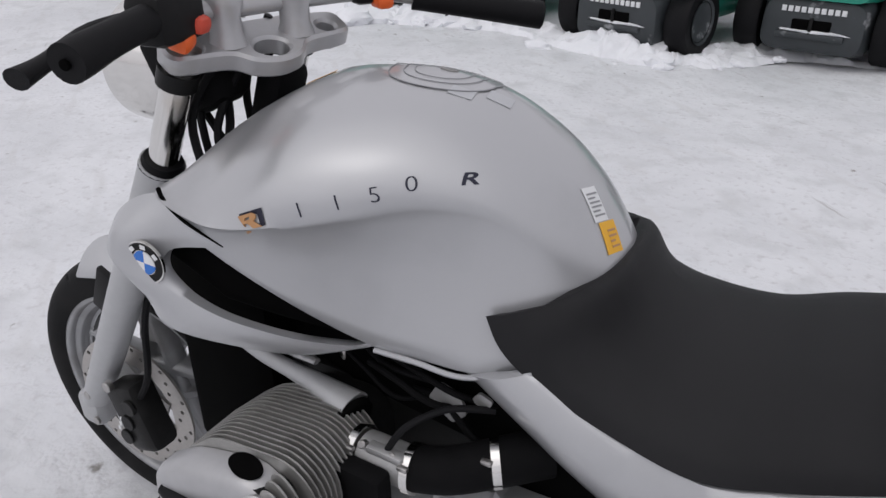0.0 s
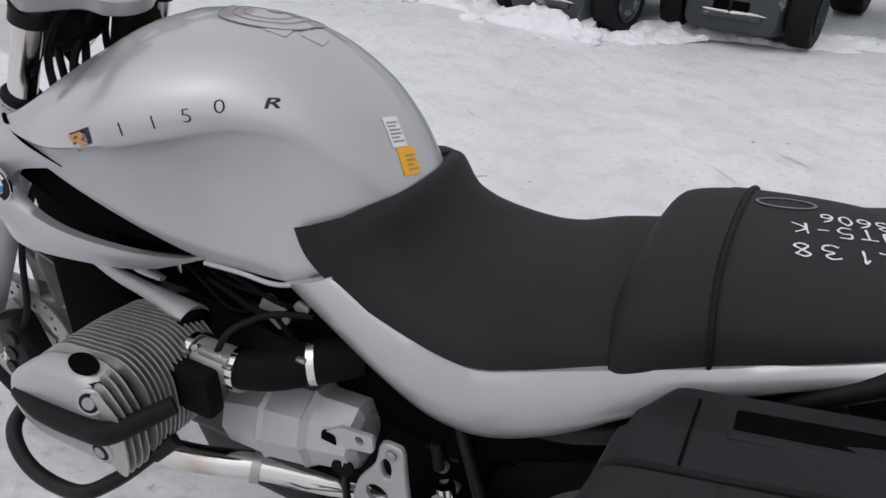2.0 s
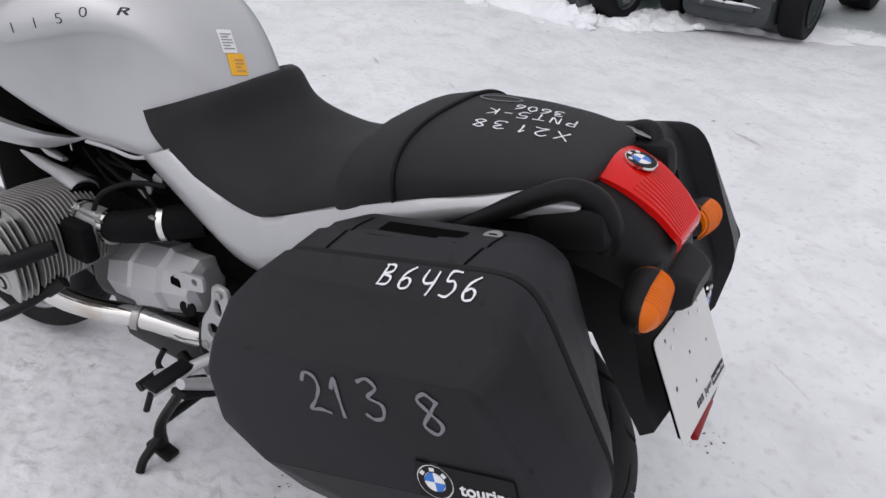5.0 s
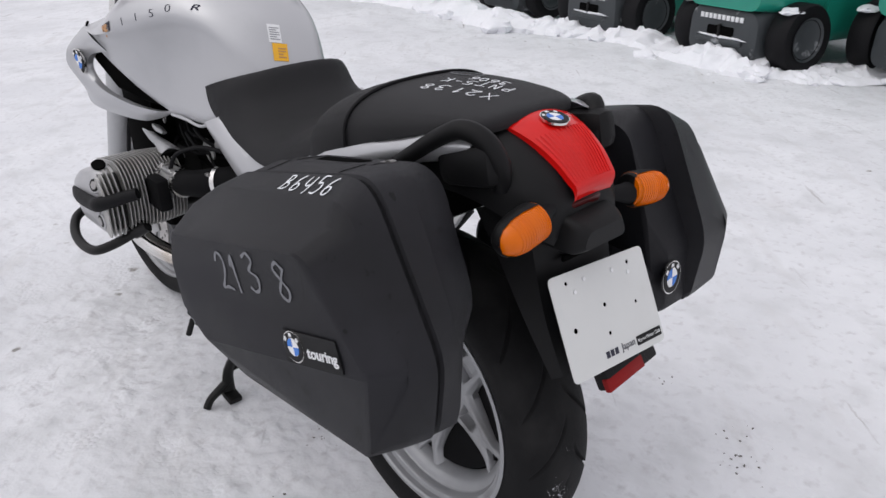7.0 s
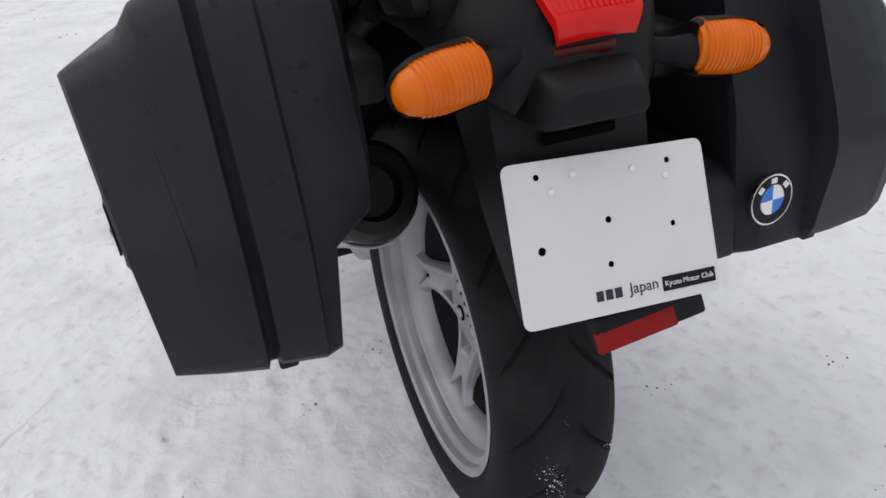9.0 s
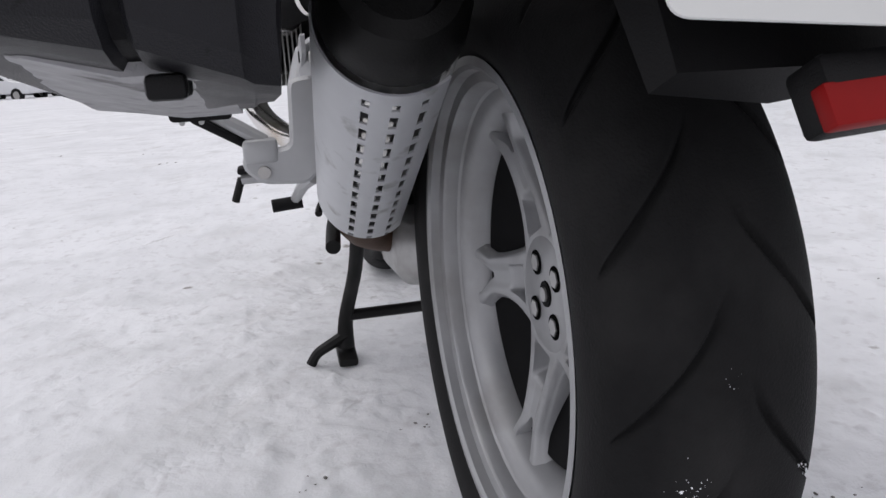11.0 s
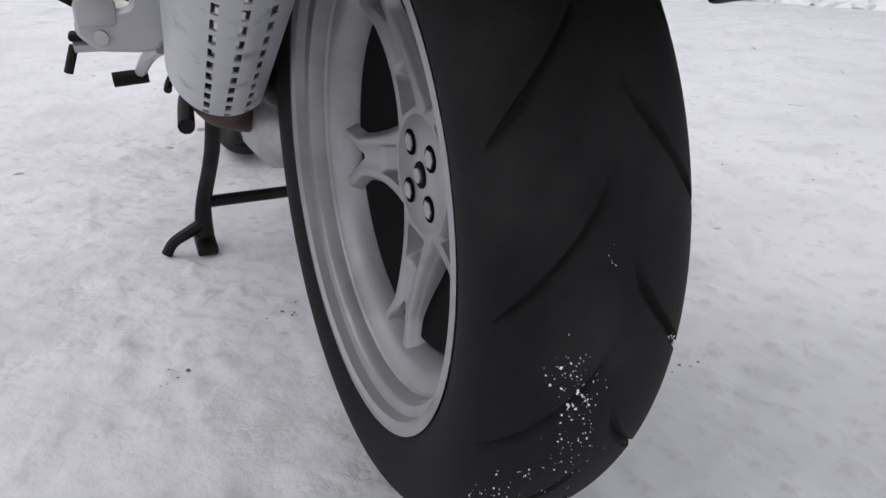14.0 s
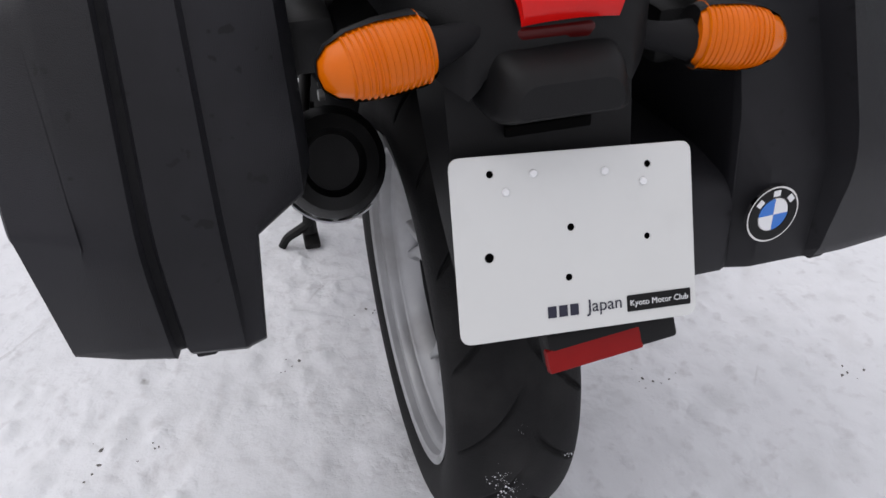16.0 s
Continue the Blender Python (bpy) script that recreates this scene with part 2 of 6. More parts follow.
def part(name, bm, mat, parent=None, label="", keep="", degrees=38):
    bmesh.ops.recalc_face_normals(bm, faces=bm.faces)
    smooth_edges(bm, degrees)
    me = bpy.data.meshes.new(name)
    bm.to_mesh(me)
    me.materials.append(mat)
    if keep:
        SURFACES[keep] = BVHTree.FromBMesh(bm)
    bm.free()
    ob = new(name, me)
    if parent is not None:
        ob.parent = parent
        if parent.type == "EMPTY":
            ob.matrix_parent_inverse = parent.matrix_basis.inverted()
    if label:
        ob["label"] = label
    return ob


def thing(name, at, label, category, group="", kind=""):
    e = new(name)
    e.matrix_basis = Matrix.Translation(at)
    e.empty_display_size = 0.05
    return tagged(e, label, category, group, kind)


def catmull(pts, steps):
    pts = [Vector(p) for p in pts]
    out = []
    for i in range(len(pts) - 1):
        p0, p1, p2 = pts[max(i - 1, 0)], pts[i], pts[i + 1]
        p3 = pts[min(i + 2, len(pts) - 1)]
        for k in range(steps):
            t = k / steps
            out.append(0.5 * ((2 * p1) + (p2 - p0) * t + (2 * p0 - 5 * p1 + 4 * p2 - p3) * t * t + (3 * p1 - p0 - 3 * p2 + p3) * t ** 3))
    out.append(pts[-1])
    return out


def loft(rows, closed=True, caps=True):
    bm = bmesh.new()
    vs = [[bm.verts.new(p) for p in r] for r in rows]
    n = len(rows[0])
    for a, b in zip(vs, vs[1:]):
        for i in range(n if closed else n - 1):
            bm.faces.new((a[i], a[(i + 1) % n], b[(i + 1) % n], b[i]))
    if caps and closed:
        bm.faces.new(vs[0])
        bm.faces.new(vs[-1])
    return bm


def add(bm, other):
    me = bpy.data.meshes.new("scratch")
    other.to_mesh(me)
    other.free()
    bm.from_mesh(me)
    bpy.data.meshes.remove(me)
    return bm


def mirrored(bm):
    c = bm.copy()
    for v in c.verts:
        v.co.y = -v.co.y
    bmesh.ops.reverse_faces(c, faces=c.faces)
    return c


def tube(pts, r, n=12, steps=6, flat=1.0, caps=True):
    radii = r if isinstance(r, (list, tuple)) else [r] * len(pts)
    p4 = catmull([(*p, q) for p, q in zip(pts, radii)], steps) if steps > 1 else [Vector((*p, q)) for p, q in zip(pts, radii)]
    path = [Vector(p[:3]) for p in p4]
    rows, up = [], None
    for i, p in enumerate(path):
        d = (path[min(i + 1, len(path) - 1)] - path[max(i - 1, 0)]).normalized()
        if up is None:
            up = d.orthogonal().normalized() if abs(d.z) > 0.95 else (Vector((0, 0, 1)) - d * d.z).normalized()
        else:
            up = (up - d * up.dot(d)).normalized()
        side = d.cross(up)
        q = p4[i][3]
        rows.append([p + q * (math.cos(a) * side + flat * math.sin(a) * up) for a in (2 * math.pi * k / n for k in range(n))])
    return loft(rows, True, caps)


def revolve(profile, m, n=48, closed=False):
    """A profile of (radius, along) turned about the local y axis, laid at the pose m."""
    rows = []
    for k in range(n):
        a = 2 * math.pi * k / n
        rows.append([m @ Vector((r * math.cos(a), h, r * math.sin(a))) for r, h in profile])
    bm = bmesh.new()
    vs = [[bm.verts.new(p) for p in r] for r in rows]
    w = len(profile)
    for k in range(n):
        a, b = vs[k], vs[(k + 1) % n]
        for i in range(w if closed else w - 1):
            j = (i + 1) % w
            bm.faces.new((a[i], a[j], b[j], b[i]))
    bmesh.ops.remove_doubles(bm, verts=bm.verts, dist=1e-5)
    return bm


def disc(at, normal, r, depth, n=28, bevel=0.15):
    q = Vector(normal).to_track_quat("Y", "Z").to_matrix().to_4x4()
    b = depth * bevel
    return revolve([(0, 0), (r, 0), (r, depth - b), (r - b, depth), (0, depth)], Matrix.Translation(at) @ q, n)


def rbox(at, size, bevel=0.004, turn=None, segments=2):
    bm = bmesh.new()
    bmesh.ops.create_cube(bm, size=1)
    bmesh.ops.scale(bm, vec=size, verts=bm.verts)
    if bevel:
        bmesh.ops.bevel(bm, geom=bm.edges[:], offset=bevel, segments=segments, affect="EDGES", profile=0.5)
    m = Matrix.Translation(at) @ (turn or Matrix())
    bmesh.ops.transform(bm, matrix=m, verts=bm.verts)
    return bm


def slab(outline, depth, m, holes=(), bevel=0.0):
    """A flat plate of that outline in local x and y, with holes, from 0 to depth along local z."""
    bm = bmesh.new()
    edges = []
    for ring in (outline, *holes):
        vs = [bm.verts.new((x, y, 0)) for x, y in ring]
        edges += [bm.edges.new((vs[i], vs[(i + 1) % len(vs)])) for i in range(len(vs))]
    got = bmesh.ops.triangle_fill(bm, use_beauty=True, use_dissolve=False, edges=edges)
    faces = [g for g in got["geom"] if isinstance(g, bmesh.types.BMFace)]
    ext = bmesh.ops.extrude_face_region(bm, geom=faces)
    vs = [g for g in ext["geom"] if isinstance(g, bmesh.types.BMVert)]
    bmesh.ops.translate(bm, vec=(0, 0, depth), verts=vs)
    if bevel:
        rim = [e for e in bm.edges if len(e.link_faces) == 2 and e.calc_face_angle(0) > 1.0]
        bmesh.ops.bevel(bm, geom=rim, offset=bevel, segments=1, affect="EDGES")
    bmesh.ops.transform(bm, matrix=m, verts=bm.verts)
    return bm


def ring2(cx, cy, r, n=16, ry=None):
    return [(cx + r * math.cos(2 * math.pi * k / n), cy + (ry or r) * math.sin(2 * math.pi * k / n)) for k in range(n)]


def rounded(pts, r, n=4):
    """A 2D outline with its corners rounded."""
    out = []
    for i, p in enumerate(pts):
        p, a, b = Vector(p), Vector(pts[i - 1]), Vector(pts[(i + 1) % len(pts)])
        ra = min(r, (a - p).length * 0.45)
        rb = min(r, (b - p).length * 0.45)
        s, e = p + (a - p).normalized() * ra, p + (b - p).normalized() * rb
        for k in range(n + 1):
            t = k / n
            out.append(tuple((1 - t) ** 2 * s + 2 * t * (1 - t) * p + t * t * e))
    return out


def axes(at, x, y):
    """A pose at a place with the given local x and (about) y directions."""
    x = Vector(x).normalized()
    z = x.cross(Vector(y)).normalized()
    y = z.cross(x)
    return Matrix(((x.x, y.x, z.x, at[0]), (x.y, y.y, z.y, at[1]), (x.z, y.z, z.z, at[2]), (0, 0, 0, 1)))


def onto(bm, keep, away, m, lift=0.0008, reach=0.12):
    """Lays flat work that was made at the pose m on a kept surface, along -away."""
    tree, d, back = SURFACES[keep], Vector(away).normalized(), m.inverted()
    for v in bm.verts:
        over = (back @ v.co).z
        flat = v.co - m.to_3x3() @ Vector((0, 0, over))
        hit = tree.ray_cast(flat + d * reach, -d, reach * 2.5)
        if hit[0] is not None:
            v.co = hit[0] + d * (lift + over)
    return bm


def lettering(text, size, m, depth=0.0006, shear=0.0, spacing=1.0, bold=0.0):
    cu = bpy.data.curves.new("letters", "FONT")
    cu.body, cu.size, cu.extrude, cu.shear, cu.space_character, cu.offset = text, size, depth / 2, shear, spacing, bold
    cu.align_x, cu.align_y, cu.resolution_u = "CENTER", "CENTER", 4
    ob = bpy.data.objects.new("letters", cu)
    me = bpy.data.meshes.new_from_object(ob)
    bm = bmesh.new()
    bm.from_mesh(me)
    bpy.data.objects.remove(ob)
    bpy.data.meshes.remove(me)
    bpy.data.curves.remove(cu)
    bmesh.ops.remove_doubles(bm, verts=bm.verts, dist=1e-6)
    long = [e for e in bm.edges if e.calc_length() > size * 0.25]
    if long:
        bmesh.ops.subdivide_edges(bm, edges=long, cuts=2)
    bmesh.ops.transform(bm, matrix=m, verts=bm.verts)
    return bm


GLYPHS = {  # handwritten strokes in a box one high
    "1": [[(0.1, 0.72), (0.26, 1.0), (0.22, 0.5), (0.2, 0.0)]],
    "2": [[(0.05, 0.78), (0.2, 1.0), (0.42, 0.92), (0.45, 0.65), (0.25, 0.3), (0.03, 0.03), (0.3, 0.06), (0.55, 0.0)]],
    "3": [[(0.05, 0.9), (0.3, 1.0), (0.45, 0.8), (0.2, 0.55), (0.48, 0.4), (0.42, 0.1), (0.2, 0.0), (0.02, 0.1)]],
    "4": [[(0.1, 1.0), (0.05, 0.6), (0.2, 0.45), (0.5, 0.55)], [(0.55, 1.0), (0.5, 0.5), (0.42, 0.0)]],
    "5": [[(0.5, 1.0), (0.15, 0.97), (0.1, 0.6), (0.35, 0.62), (0.48, 0.35), (0.3, 0.03), (0.02, 0.05)]],
    "6": [[(0.45, 1.0), (0.15, 0.7), (0.03, 0.3), (0.15, 0.02), (0.42, 0.08), (0.45, 0.38), (0.25, 0.5), (0.06, 0.35)]],
    "8": [[(0.45, 0.85), (0.25, 1.0), (0.05, 0.82), (0.25, 0.55), (0.48, 0.25), (0.3, 0.0), (0.05, 0.18), (0.25, 0.5), (0.5, 0.85)]],
    "0": [[(0.25, 1.0), (0.05, 0.6), (0.15, 0.05), (0.4, 0.1), (0.48, 0.6), (0.25, 1.0)]],
    "B": [[(0.12, 0.95), (0.08, 0.5), (0.05, 0.0)], [(0.05, 0.92), (0.4, 0.95), (0.42, 0.68), (0.1, 0.5), (0.45, 0.42), (0.42, 0.08), (0.05, 0.02)]],
    "X": [[(0.05, 1.0), (0.5, 0.0)], [(0.55, 0.95), (0.0, 0.05)]],
    "P": [[(0.1, 0.95), (0.05, 0.0)], [(0.05, 0.95), (0.45, 0.9), (0.42, 0.55), (0.08, 0.48)]],
    "N": [[(0.05, 0.0), (0.1, 1.0), (0.42, 0.05), (0.5, 1.0)]],
    "T": [[(0.0, 0.95), (0.55, 1.0)], [(0.28, 0.97), (0.25, 0.0)]],
    "K": [[(0.08, 1.0), (0.05, 0.0)], [(0.5, 0.95), (0.1, 0.5), (0.52, 0.0)]],
    "-": [[(0.1, 0.5), (0.45, 0.52)]],
}


def handwriting(text, size, m, pen=0.002, spacing=0.72, depth=0.0005, seed=1):
    """Marker strokes: flat ribbons with round turns, a little uneven."""
    rnd = random.Random(seed)
    bm = bmesh.new()
    x = -spacing * size * len(text) / 2
    for ch in text:
        dy, k = rnd.uniform(-0.06, 0.06) * size, rnd.uniform(0.92, 1.08)
        for stroke in GLYPHS[ch]:
            pts = catmull([(x + px * size * k, dy + (py - 0.5) * size * k, 0) for px, py in stroke], 5)
            for i, (p, q) in enumerate(zip(pts, pts[1:])):
                d = (q - p).normalized() if (q - p).length > 1e-7 else Vector((1, 0, 0))
                o = Vector((-d.y, d.x, 0)) * pen * (0.5 + 0.12 * math.sin(i * 0.9 + seed))
                e = d * pen * 0.25
                add(bm, slab([tuple((p + o - e)[:2]), tuple((p - o - e)[:2]), tuple((q - o + e)[:2]), tuple((q + o + e)[:2])], depth, m @ Matrix.Translation((0, 0, 0.00002 * (i % 3)))))
        x += spacing * size
    return bm


def emblem(at, normal, up, r, parent, keep=""):
    """A round enamel badge: dark ring, chrome rim, blue and white quarters."""
    z = Vector(normal).normalized()
    x = Vector(up).cross(z).normalized()
    m = axes(at, x, Vector(up))
    badge = part("emblem", slab(ring2(0, 0, r, 32), 0.0035, m), CHROME, parent, "round badge with blue and white quarters")
    ring = slab(ring2(0, 0, r * 0.93, 32), 0.0042, m, [ring2(0, 0, r * 0.60, 32)])
    part("ring", ring, PLASTIC, badge)
    for k in range(4):
        a0 = math.pi / 2 * k
        wedge = [(0, 0)] + [(r * 0.56 * math.cos(a0 + math.pi / 2 * i / 8), r * 0.56 * math.sin(a0 + math.pi / 2 * i / 8)) for i in range(9)]
        part("quarter", slab(wedge, 0.0042, m), BLUE if k % 2 else LABEL_WHITE, badge)
    for k in range(3):
        a = radians(140 - 50 * k)
        c = (r * 0.77 * math.cos(a), r * 0.77 * math.sin(a))
        t = Vector((-c[1], c[0])).normalized()
        o = Vector(c).normalized()
        bar = [tuple(Vector(c) + t * s * r * 0.13 + o * q * r * 0.10) for s, q in ((-1, -1), (1, -1), (1, 1), (-1, 1))]
        part("mark", slab(bar, 0.0048, m), LABEL_WHITE, badge)
    return badge


# ---- ground: packed snow reaching the horizon ----
def slope(x, y):
    """The yard falls gently towards its far edge."""
    k = max(0.0, min(1.0, (4.0 - y) / 5.0))
    return -0.026 * max(0.0, min(45.0, -x - 4.0)) * k


def bumps(x, y):
    z = 0.010 * noise.noise((x * 2.1, y * 2.1, 0.3)) + 0.006 * noise.noise((x * 7, y * 7, 1.7)) + 0.0035 * noise.noise((x * 21, y * 21, 4.1))
    near = math.exp(-(math.hypot(x + 0.3, y) / 3.0) ** 4)
    if near > 0.02:  # crumbs and pits of trodden snow
        patch = max(0.0, min(1.0, 0.5 + 2.2 * noise.noise((x * 2.6, y * 2.6, 15.0))))
        z += near * (0.004 * noise.noise((x * 4.6, y * 4.6, 12.0)) + 0.0012 * noise.noise((x * 48, y * 48, 2.0)))
        z += near * (0.25 + 0.75 * patch) * (0.013 * max(0.0, noise.noise((x * 24, y * 24, 8.0)) - 0.16) + 0.012 * max(0.0, noise.noise((x * 47, y * 47, 6.6)) - 0.20))
        z -= near * 0.016 * max(0.0, noise.noise((x * 8, y * 8, 21.0)) - 0.30) + near * 0.012 * max(0.0, noise.noise((x * 19, y * 19, 33.0)) - 0.30)
    far = max(0.0, math.hypot(x + 0.3, y) - 2.0)
    z += min(far * 0.02, 0.05) * noise.noise((x * 0.6, y * 0.6, 9.0))
    z += slope(x, y) - 0.030 * math.exp(-((x + 1.36) / 0.35) ** 2 - ((y - 0.03) / 0.35) ** 2)
    # wheel ruts of the driving lane beyond the motorcycle
    across = (y - 2.6) * math.cos(0.30) - (x + 0.8) * math.sin(0.30) * -1.0
    along = (x + 0.8) * math.cos(0.30) - (y - 2.6) * math.sin(0.30)
    for c in (-0.75, -0.35, 0.15, 0.55, 0.95):
        z -= 0.014 * math.exp(-((across - c) / 0.07) ** 2) * (0.4 + noise.noise((along * 1.7, c * 9, 2.0)))
    return z


def lines(marks):
    out = []
    for (a, b), step in marks:
        n = max(1, round((b - a) / step))
        out += [a + (b - a) * k / n for k in range(n)]
    return out + [marks[-1][0][1]]


gx = lines([((-1500, -200), 260), ((-200, -30), 34), ((-30, -7), 2.3), ((-7, -2.2), 0.12), ((-2.2, -1.5), 0.02), ((-1.5, 1.4), 0.0095), ((1.4, 1.6), 0.02), ((1.6, 4), 0.16), ((4, 30), 2.6), ((30, 200), 34), ((200, 1500), 260)])
gy = lines([((-1500, -200), 260), ((-200, -30), 34), ((-30, -5), 2.5), ((-5, -1.2), 0.16), ((-1.2, -1.0), 0.02), ((-1.0, 1.2), 0.0095), ((1.2, 1.4), 0.02), ((1.4, 5.6), 0.045), ((5.6, 14), 0.3), ((14, 30), 2), ((30, 200), 34), ((200, 1500), 260)])
gv = [(x, y, bumps(x, y) - 0.002) for y in gy for x in gx]
w = len(gx)
gf = [(j * w + i, j * w + i + 1, (j + 1) * w + i + 1, (j + 1) * w + i) for j in range(len(gy) - 1) for i in range(w - 1)]
gme = bpy.data.meshes.new("ground")
gme.from_pydata(gv, [], gf)
gme.materials.append(SNOW)
gme.polygons.foreach_set("use_smooth", [True] * len(gf))
tagged(new("ground", gme), "packed trodden snow with grey wheel tracks", "ground", kind="structure")

crumbs = bmesh.new()
rnd = random.Random(41)
for cx, cy, n_, spread in ((0.29, 0.67, 9, 0.03), (0.33, 0.59, 12, 0.035), (0.38, 0.61, 8, 0.03), (0.065, 0.73, 6, 0.015), (-0.03, 0.39, 8, 0.02), (-0.265, -0.265, 5, 0.015), (-0.40, -0.075, 4, 0.012), (-0.37, -0.09, 5, 0.02), (-0.12, -0.49, 5, 0.015), (-0.12, -0.57, 6, 0.025), (-4.95, -1.69, 4, 0.05), (-4.0, -0.845, 4, 0.03), (-4.78, -1.09, 3, 0.06), (0.10, -0.75, 5, 0.05), (-0.6, 1.2, 8, 0.12), (0.55, 0.2, 5, 0.05)):
    for _ in range(n_):
        x, y = rnd.gauss(cx, spread), rnd.gauss(cy, spread)
        s = (0.0009 + 0.0026 * rnd.random() ** 2) * (2.5 if x < -3 else 1.0)
        bit = bmesh.new()
        bmesh.ops.create_icosphere(bit, subdivisions=1, radius=1)
        for v in bit.verts:
            v.co *= rnd.uniform(0.6, 1.2)
        bmesh.ops.transform(bit, matrix=Matrix.Translation((x, y, bumps(x, y) - 0.001)) @ pose(0, 0, 0, 0, 0, rnd.uniform(0, 180)) @ Matrix.Diagonal((s * rnd.uniform(0.8, 2.0), s, s * 0.5, 1)), verts=bit.verts)
        add(crumbs, bit)
tagged(part("dirt_crumbs", crumbs, DIRT), "small dark crumbs of grit on the snow", "grit", kind="stuff")


def lump(at, size, seed, flat=0.75):
    bm = bmesh.new()
    bmesh.ops.create_icosphere(bm, subdivisions=3, radius=1)
    for v in bm.verts:
        p = v.co.copy()
        k = 1 + 0.45 * noise.noise(p * 1.3 + Vector((seed * 3.1, 0, 0))) + 0.22 * noise.noise(p * 3.4 + Vector((0, seed * 1.7, 0))) + 0.10 * noise.noise(p * 8 + Vector((0, 0, seed)))
        v.co = Vector((p.x * size[0], p.y * size[1], p.z * size[2] * flat)) * k + Vector(at)
    return bm


# ploughed bank of snow in front of the parked trucks
BANK_LINE = [(-8.0, 4.7, 0), (-6.0, 4.6, 0), (-4.0, 4.42, 0), (-3.4, 4.50, 0), (-2.8, 4.42, 0), (-2.2, 4.14, 0), (-1.6, 4.08, 0), (-1.2, 4.20, 0), (-0.8, 4.75, 0), (-0.2, 4.85, 0), (1.2, 4.95, 0)]


def bank():
    """One ragged ridge with clods frozen into it."""
    rnd = random.Random(5)
    line = catmull(BANK_LINE, 50)
    rows = []
    for i, p in enumerate(line):
        q = line[min(i + 1, len(line) - 1)] - line[max(i - 1, 0)]
        side = Vector((-q.y, q.x, 0)).normalized()
        high = (0.11 if p.x < -1.45 else 0.02) * (0.75 + 0.8 * noise.noise((p.x * 1.9, 3.0, 0)) + 0.4 * noise.noise((p.x * 6.1, 8.0, 0)))
        row = []
        for k in range(23):
            t = k / 22
            w_ = -0.05 + 0.62 * t
            s0 = p + side * w_
            lumpy = (0.5 - abs(noise.noise((s0.x * 5, s0.y * 5, 1.0)))) * 0.10 + (0.4 - abs(noise.noise((s0.x * 13, s0.y * 13, 5.0)))) * 0.06
            z = max(-0.02, (high + lumpy) * math.sin(math.pi * min(1.0, t * 1.25)) ** 0.5 if t < 0.8 else high * (1 - t))
            row.append(Vector((s0.x + 0.05 * noise.noise((s0.x * 8, s0.y * 8, 4.0)), s0.y + 0.07 * noise.noise((s0.x * 6, z * 9, 7.0)), z - 0.015)))
        rows.append(row)
    bm = loft(rows, False)
    for k in range(60):
        t = rnd.uniform(0, len(line) - 1.01)
        p = line[int(t)].lerp(line[int(t) + 1], t % 1)
        s = rnd.uniform(0.02, 0.09) * (1.0 if p.x < -1.4 else 0.35)
        add(bm, lump((p.x, p.y + rnd.uniform(-0.10, 0.22), s * 0.35), (s * rnd.uniform(0.9, 1.6), s * rnd.uniform(0.8, 1.3), s), k))
    return part("snow_bank", bm, SNOW_CLEAN)


tagged(bank(), "ploughed ridge of loose lumpy white snow", "snow bank", kind="stuff")
tagged(part("snow_lump", lump((-4.05, 4.28, 0.04), (0.17, 0.13, 0.10), 77), SNOW_CLEAN), "single lump of snow lying on the packed ground", "snow lump")


# ---- forklift trucks parked behind the bank, seen from their counterweight end ----
def tyre_solid(m, r, half):
    return revolve([(r * 0.55, -half * 0.9), (r * 0.8, -half), (r * 0.95, -half), (r, -half * 0.8), (r, half * 0.8), (r * 0.95, half), (r * 0.8, half), (r * 0.55, half * 0.9)], m, 40, True)


